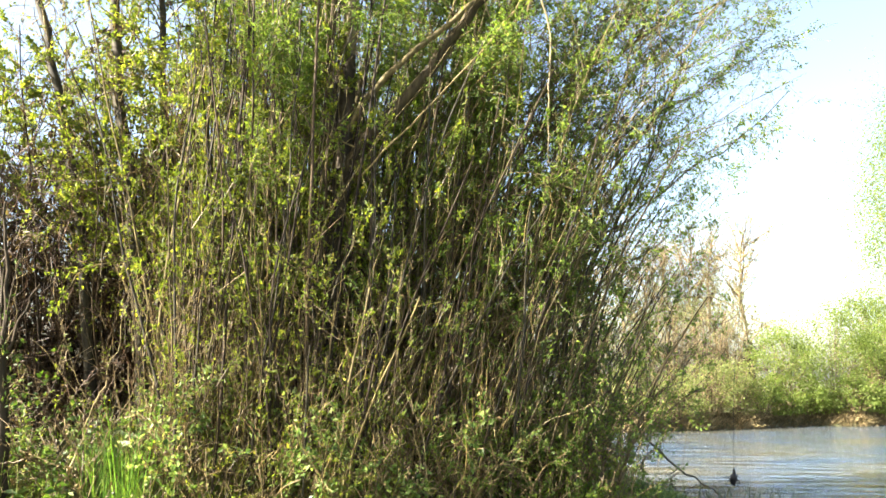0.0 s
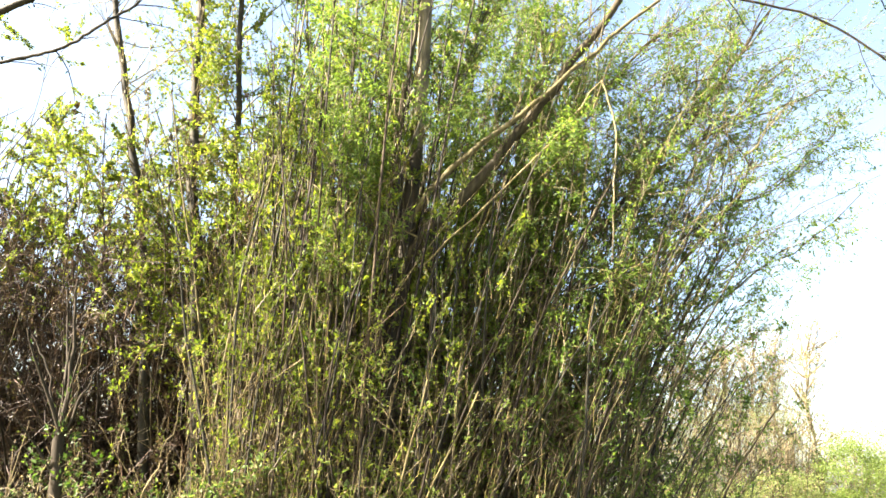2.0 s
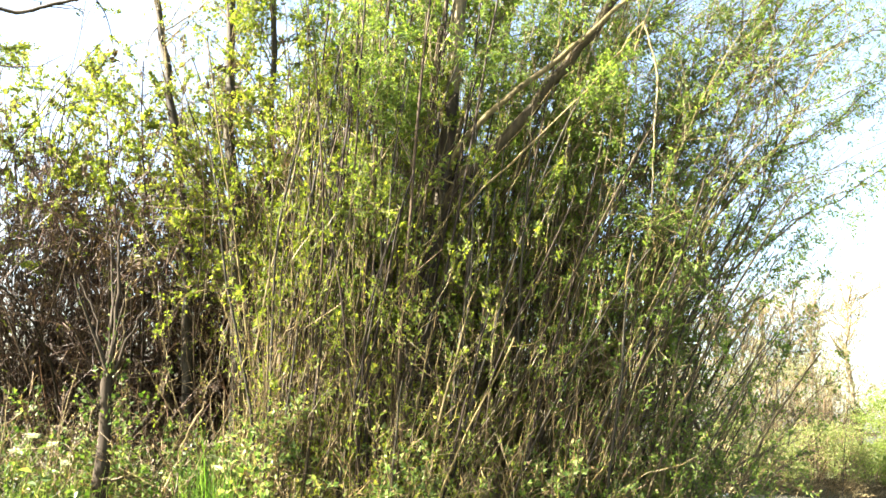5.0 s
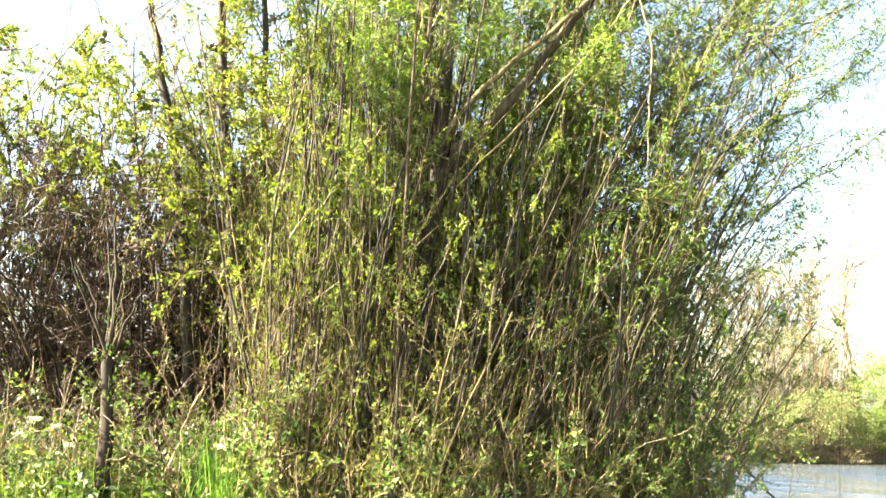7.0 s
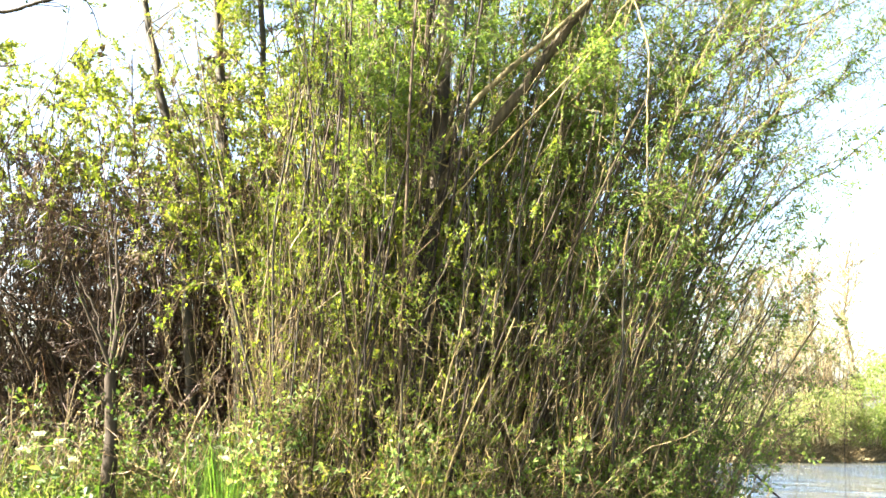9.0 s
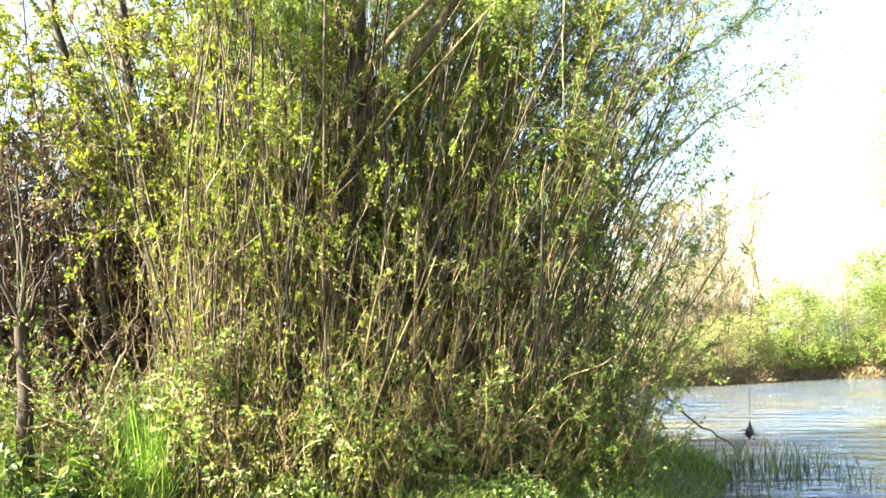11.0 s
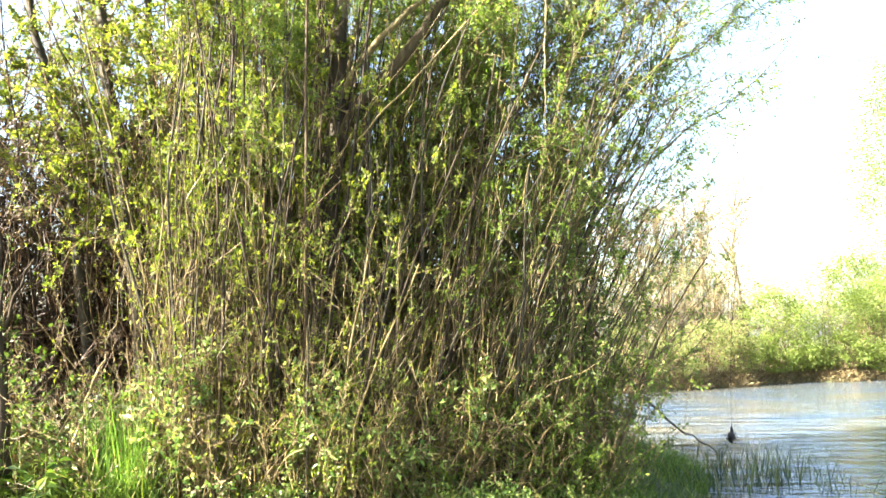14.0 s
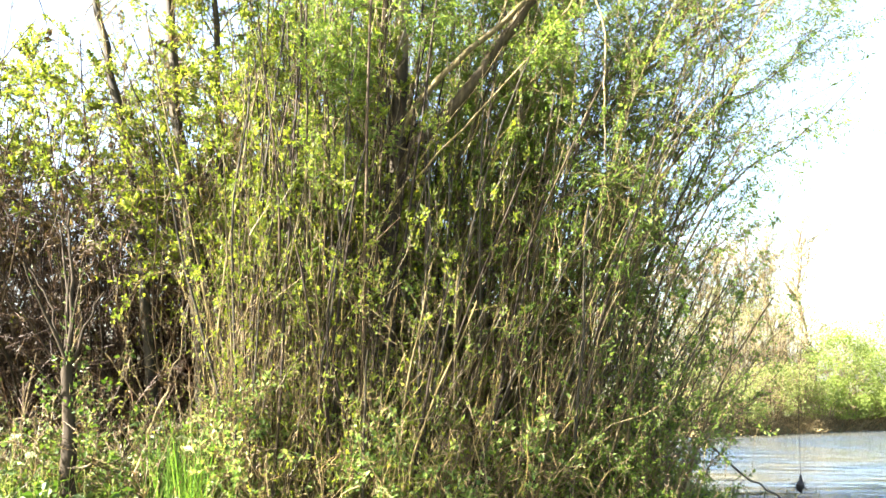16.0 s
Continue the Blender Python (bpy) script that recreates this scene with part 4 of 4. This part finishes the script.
for i, (x, y, w, tall) in enumerate([(15.9, 37.0, 3.6, 4.0), (18.3, 37.6, 4.4, 4.9), (21.2, 38.0, 4.2, 4.3), (24.0, 38.4, 4.4, 4.6), (27.0, 38.8, 4.4, 4.8), (30.0, 39.2, 4.4, 4.8)]):
    far_bush(x, y, 400 + i, w, tall)
for i in range(9):
    x = 14.0 + 1.6 * i
    far_bush(x, float(far_shore(x)) + 0.6, 480 + i, 2.2, 1.5 + 0.4 * math.sin(i * 2.4), leaves=3000, twigs=120, clumps=24, label="low green bush hanging over the far bank's edge")
for i, (x, y, w, tall) in enumerate([(9.6, 32.9, 2.4, 2.0), (11.3, 33.9, 2.6, 2.3), (12.9, 34.9, 2.4, 2.2), (7.4, 31.8, 2.4, 2.2)]):
    far_bush(x, y, 420 + i, w, tall, SCRUB_LEAF, 2800, label="low scrubby green bush on the far bank", twigs=300)
for i, (x, y, w, tall) in enumerate([(8.6, 36.5, 3.4, 4.6), (10.8, 37.5, 3.6, 5.6), (12.9, 38.4, 3.6, 6.2), (14.3, 39.6, 3.2, 5.6), (6.4, 35.5, 3.0, 4.6)]):
    far_bush(x, y, 430 + i, w, tall, BUD_LEAF, 2600, (0.05, 0.1), "pale budding scrub with bare tan twigs on the far bank", 900, 60)
for i, (x, y, tall, r) in enumerate([(15.6, 41, 8.6, 0.13), (14.6, 43, 8.4, 0.1), (13.2, 42, 8.0, 0.1), (12.0, 43, 8.4, 0.1), (10.8, 42, 7.6, 0.1), (9.2, 41, 8, 0.1), (7.0, 40, 8, 0.1)]):
    far_tree(x, y, 440 + i, tall, r, 1.1, 2400, BUD_LEAF, "pale budding tree with bare tan branches across the river", bark=WHITE_BARK if i == 0 else None, ivy=i == 0)
for i, (x, y, w, tall) in enumerate([(22.9, 42.5, 4.6, 5.8), (26.2, 43.0, 6.8, 16.0), (31.0, 44.0, 8.0, 18.0)]):
    far_bush(x, y, 460 + i, w, tall, None, (9000, 40000, 8000)[i], (0.08, 0.15), "tall light green tree across the river", 900, (70, 130, 130)[i])


# ---- reeds, float, grass ----
def reed_clump(x, y, seed, n=30, r=0.22, tall=(0.08, 0.6)):
    rng = np.random.default_rng(seed)
    px, py = x + rng.normal(size=n) * r, y + rng.normal(size=n) * r
    pos = on_ground(px, py)
    lean = unit(np.stack([rng.normal(size=n) * 0.11 + 0.03, rng.normal(size=n) * 0.11, np.ones(n)], -1))
    ob = thing("reed_clump", (x, y, float(height(x, y))), "dark green reeds standing in the shallows", "reeds", "reeds at the water's edge")
    part("foliage", Batch().blades(pos, lean, rng.uniform(*tall, n) + np.maximum(WATER_Z - pos[:, 2], 0), rng.uniform(0.011, 0.024, n), rng, 0.12), REED, ob, "", False, "stuff")


for i, (x, y) in enumerate([(4.46, 12.3), (4.7, 11.8), (4.85, 11.4), (5.3, 12.2), (5.1, 13.2), (5.6, 11.7), (4.2, 11.9), (3.7, 10.2), (4.3, 12.8), (4.9, 12.2), (3.9, 13.4), (3.4, 14.2), (4.0, 11.0), (5.0, 11.8), (4.6, 13.4), (4.5, 11.2), (5.2, 10.6)]):
    reed_clump(x, y, 500 + i)


def snagged_float():
    rng = np.random.default_rng(71)
    ob = thing("snagged_line", (4.7, 13.0, 0.07), "dark weed clump hanging on a thin snagged fishing line", "fishing line")
    part("line", Batch().tubes(line([(4.7, 13.0, 0.1), (4.72, 13.0, 0.8), (4.76, 13.0, 1.5), (4.5, 11.5, 3.4), (3.9, 9.2, 5.6)], 16, 0.002, rng), np.linspace(0.0045, 0.0006, 16)[None], 5), FLOAT_DARK, ob)
    b = Batch().tubes(line([(4.7, 13.0, 0.16), (4.71, 13.0, 0.07), (4.67, 13, -0.04), (4.7, 13, -0.12)], 8, 0.012, rng), np.array([[0.008, 0.02, 0.03, 0.05, 0.062, 0.055, 0.035, 0.01]]), 9)
    b.leaves(np.array([[4.7, 13.0, 0.0]]) + rng.normal(size=(40, 3)) * 0.04, unit(rng.normal(size=(40, 3)) - np.array([0, 0, 0.8])), rng.uniform(0.05, 0.14, 40), np.full(40, 0.025), rng)
    part("weed", b, FLOAT_DARK, ob, "dark clump of weed")


snagged_float()


def scatter(n, rng, x0, x1, y0, y1, keep):
    x, y = rng.uniform(x0, x1, n), rng.uniform(y0, y1, n)
    k = keep(x, y)
    return x[k], y[k]


def grass(name, seed, n, box, tall, label, keep, width=(0.005, 0.01), mat=None, droop=0.22, tilt=0.24):
    rng = np.random.default_rng(seed)
    x, y = scatter(n, rng, *box, keep)
    m = len(x)
    patch = 0.6 + 0.4 * np.sin(x * 2.3 + 1) * np.sin(y * 2.9) + rng.uniform(0, 0.5, m)
    lean = unit(np.stack([rng.normal(size=m) * tilt, rng.normal(size=m) * tilt, np.ones(m)], -1))
    ob = part(name, Batch().blades(on_ground(x, y, 0.01), lean, rng.uniform(*tall, m) * patch, rng.uniform(*width, m), rng, droop), mat or GRASS, None, "", False)
    tagged(ob, label, "grass", kind="stuff")


dry_land = lambda x, y: x < near_shore(y) + 0.1
grass("meadow_grass", 81, 24000, (-7, 3.4, 5.8, 9.3), (0.05, 0.17), "short bright green grass on the bank", dry_land, mat=MEADOW)
grass("shore_grass", 82, 22000, (-0.4, 4.6, 7.3, 14.5), (0.1, 0.34), "lush green grass at the water's edge", lambda x, y: (x < near_shore(y) + 0.1) & (x > -0.4 + 0.25 * (y - 8)), (0.009, 0.017), LUSH_GRASS, 0.3, 0.3)
grass("path_grass", 86, 9000, (-6, 2.9, -3, 5.8), (0.04, 0.15), "short trodden grass beside the path", dry_land)
grass("tall_grass", 83, 260, (-3.32, -2.82, 7.25, 7.75), (0.7, 1.5), "tuft of tall bright grass by the brambles", dry_land, (0.009, 0.016), YOUNG_GRASS, 0.06, 0.09)
grass("foot_grass", 85, 5000, (-3.6, 0.9, 7.3, 8.3), (0.08, 0.28), "ragged grass along the foot of the thicket", dry_land, (0.005, 0.01))
grass("clearing_grass", 84, 4200, (-6.5, -2.7, 7.0, 8.4), (0.35, 1.15), "rank grass in the clearing", dry_land, (0.006, 0.014), LUSH_GRASS, 0.3, 0.3)


def herb(x, y, seed, n=60, tall=0.7, mat=None, size=(0.06, 0.12), label="leafy green nettles in the clearing"):
    rng = np.random.default_rng(seed)
    ob = thing("nettle_clump", (x, y, float(height(x, y))), label, "weeds", "weeds in the clearing")
    base = on_ground(x + rng.normal(size=14) * 0.16, y + rng.normal(size=14) * 0.16)
    st = grow(base, np.stack([rng.normal(size=14) * 0.2, rng.normal(size=14) * 0.2, np.ones(14)], -1), tall * rng.uniform(0.6, 1.1, 14), 7, rng, 0.06)
    each("stalk", st, taper(np.full(14, 0.004), 7, 0.5), 5, GRASS, ob)
    pick = rng.integers(0, 14, n * 2)
    pos, _ = along(st, pick, rng.uniform(0.2, 1, n * 2))
    axis = unit(np.stack([rng.normal(size=n * 2), rng.normal(size=n * 2), rng.normal(size=n * 2) * 0.3 - 0.15], -1))
    L = rng.uniform(*size, n * 2)
    part("foliage", Batch().leaves(pos, axis, L, L * 0.5, rng, 1.5), mat or BRAMBLE_LEAF, ob, "", False)


for i, (x, y, tall) in enumerate([(-3.4, 8.1, 0.9), (-3.8, 8.2, 0.8), (-4.4, 7.9, 0.9), (-4.7, 7.6, 0.8), (-3.5, 7.5, 0.6), (-5.2, 7.7, 0.9), (-3.1, 8.3, 0.9), (-4.5, 7.1, 0.6), (-5.6, 7.4, 0.7), (-4.6, 6.8, 0.8), (-3.6, 7.0, 0.6), (-5.0, 6.9, 0.8), (-4.3, 7.4, 1.0), (-3.75, 7.5, 0.9), (-3.3, 7.2, 0.6), (-5.4, 7.0, 0.9), (-4.15, 6.75, 0.7), (-3.85, 6.7, 0.6)]):
    herb(x, y, 600 + i, 60, tall, NETTLE_LEAF, (0.04, 0.1))
for i, (x, y, tall) in enumerate([(-3.75, 8.15, 1.25), (-3.45, 8.0, 1.2), (-3.15, 8.05, 1.15), (-4.1, 8.2, 1.2), (-4.35, 7.6, 1.1), (-3.84, 6.85, 0.95), (-3.97, 6.9, 1.1), (-3.72, 6.7, 0.8)]):
    herb(x, y, 640 + i, 70, tall, NETTLE_LEAF, (0.07, 0.15), "dark broad-leaved nettles in the shaded hollow")

litter = np.random.default_rng(91)
x, y = scatter(9500, litter, -7, 2.4, 6.5, 9.5, dry_land)
ob = part("leaf_litter", Batch().leaves(on_ground(x, y, -0.02) + np.stack([x * 0, x * 0, litter.uniform(0, 0.07, len(x))], -1), unit(litter.normal(size=(len(x), 3)) * np.array([1, 1, 0.2])), litter.uniform(0.03, 0.08, len(x)), litter.uniform(0.015, 0.04, len(x)), litter, 2.0), LITTER, None, "", False)
tagged(ob, "brown dead leaves scattered under the thicket", "leaf litter", kind="stuff")

weeds = np.random.default_rng(92)
x, y = scatter(19000, weeds, -7, 2.2, 7.0, 8.5, dry_land)
base = on_ground(x, y, 0.0) + np.stack([x * 0, x * 0, weeds.uniform(0.02, 0.42, len(x)) * (0.4 + 0.6 * np.sin(x * 3.1) * np.sin(y * 3.7)) ** 2 + 0.02], -1)
L = weeds.uniform(0.025, 0.06, len(x))
ob = part("ground_weeds", Batch().leaves(base, unit(weeds.normal(size=(len(x), 3)) + np.array([0, 0, 0.3])), L, L * 0.6, weeds), BRAMBLE_LEAF, None, "", False)
tagged(ob, "low mixed weeds and seedlings at the foot of the thicket", "weeds", kind="stuff")

rng = np.random.default_rng(93)
x = rng.uniform(4, 30, 12000)
y = far_shore(x) + rng.uniform(-0.1, 0.7, len(x))
lean = unit(np.stack([rng.normal(size=len(x)) * 0.4, rng.normal(size=len(x)) * 0.3 - 0.35, np.ones(len(x))], -1))
ob = part("bank_grass", Batch().blades(on_ground(x, y, 0.02), lean, rng.uniform(0.15, 0.45, len(x)), rng.uniform(0.02, 0.045, len(x)), rng), STRAW, None, "", False)
tagged(ob, "dry straw-coloured grass hanging over the far bank", "grass", kind="stuff")


def stalk(x, y, lean_x, tall, seed):
    rng = np.random.default_rng(seed)
    z = float(height(x, y))
    ob = thing("dry_stalk", (x, y, z), "thin pale dry stalk leaning in the clearing", "stalk", "dry stalks in the clearing")
    p = line([(x, y, z - 0.02), (x + lean_x * 0.45, y, z + tall * 0.5), (x + lean_x, y + 0.05, z + tall)], 12, 0.008, rng)
    part("stem", Batch().tubes(p, taper(np.array([rng.uniform(0.006, 0.01)]), 12, 0.4), 6), DRY, ob)
    tw = side_shoots(p, 3, rng, 0.4, 0.95, 0.5, (0.1, 0.3), 5, 0.12, 0.05)
    each("twig", tw, taper(np.full(3, 0.003), 5, 0.5), 4, DRY, ob)


for i, (x, y, dx, tall) in enumerate([(-3.95, 7.3, 0.55, 1.3), (-3.55, 7.35, 0.4, 1.2), (-4.6, 7.4, -0.15, 1.5), (-4.75, 7.2, 0.1, 1.0), (-3.3, 7.6, 0.5, 1.25), (-2.95, 7.6, -0.2, 1.7), (-2.7, 7.7, 0.15, 2.1), (-5.1, 7.8, 0.2, 1.9), (-5.4, 7.6, -0.1, 1.6), (-3.7, 7.7, 0.6, 1.5), (-2.45, 7.6, 0.5, 1.3), (-1.0, 7.6, 0.35, 1.1)]):
    stalk(x, y, dx, tall, 700 + i)


def umbel(x, y, z, seed):
    """A white-flowered hedge herb: stalk, rays and a flat head of small petals."""
    rng = np.random.default_rng(seed)
    g = float(height(x, y))
    ob = thing("cow_parsley", (x, y, g), "white-flowered hedge parsley standing in the grass", "flower", "white flowers in the clearing")
    part("stalk", Batch().tubes(line([(x + 0.05, y, g - 0.02), (x + 0.02, y, (g + z) / 2), (x, y, z - 0.05)], 10, 0.004, rng), taper(np.array([0.005]), 10, 0.5), 6), GRASS, ob)
    m = 14
    a = rng.uniform(0, 6.28, m)
    tip = np.stack([x + np.cos(a) * rng.uniform(0.01, 0.06, m), y + np.sin(a) * rng.uniform(0.01, 0.05, m), z + rng.uniform(-0.015, 0.02, m)], -1)
    rays = np.stack([np.repeat([[x, y, z - 0.06]], m, 0), (tip + np.array([x, y, z - 0.06])) / 2 + np.array([0, 0, 0.004]), tip], 1)
    part("ray", Batch().tubes(rays, np.full((m, 3), 0.0012), 4), GRASS, ob)
    pos = np.repeat(tip, 14, 0) + rng.normal(size=(m * 14, 3)) * np.array([0.012, 0.012, 0.004])
    part("petal_head", Batch().leaves(pos, unit(rng.normal(size=pos.shape) + np.array([0, 0, 0.6])), rng.uniform(0.008, 0.014, len(pos)), rng.uniform(0.007, 0.011, len(pos)), rng), PETAL, ob, "white petals", False, "stuff")
    low = rng.normal(size=(26, 3)) * np.array([0.07, 0.07, 0.12]) + np.array([x, y, (g + z) / 2])
    part("foliage", Batch().leaves(low, unit(rng.normal(size=low.shape)), rng.uniform(0.03, 0.07, 26), rng.uniform(0.015, 0.03, 26), rng), BRAMBLE_LEAF, ob, "", False, "stuff")


for i, (x, y, z) in enumerate([(-3.12, 7.5, 1.06), (-3.52, 7.4, 0.52), (-4.72, 7.0, 1.16), (-4.52, 7.0, 1.1), (-4.33, 7.0, 0.94), (-2.93, 7.2, 0.98), (-4.9, 7.1, 1.0)]):
    umbel(x, y, z, 720 + i)
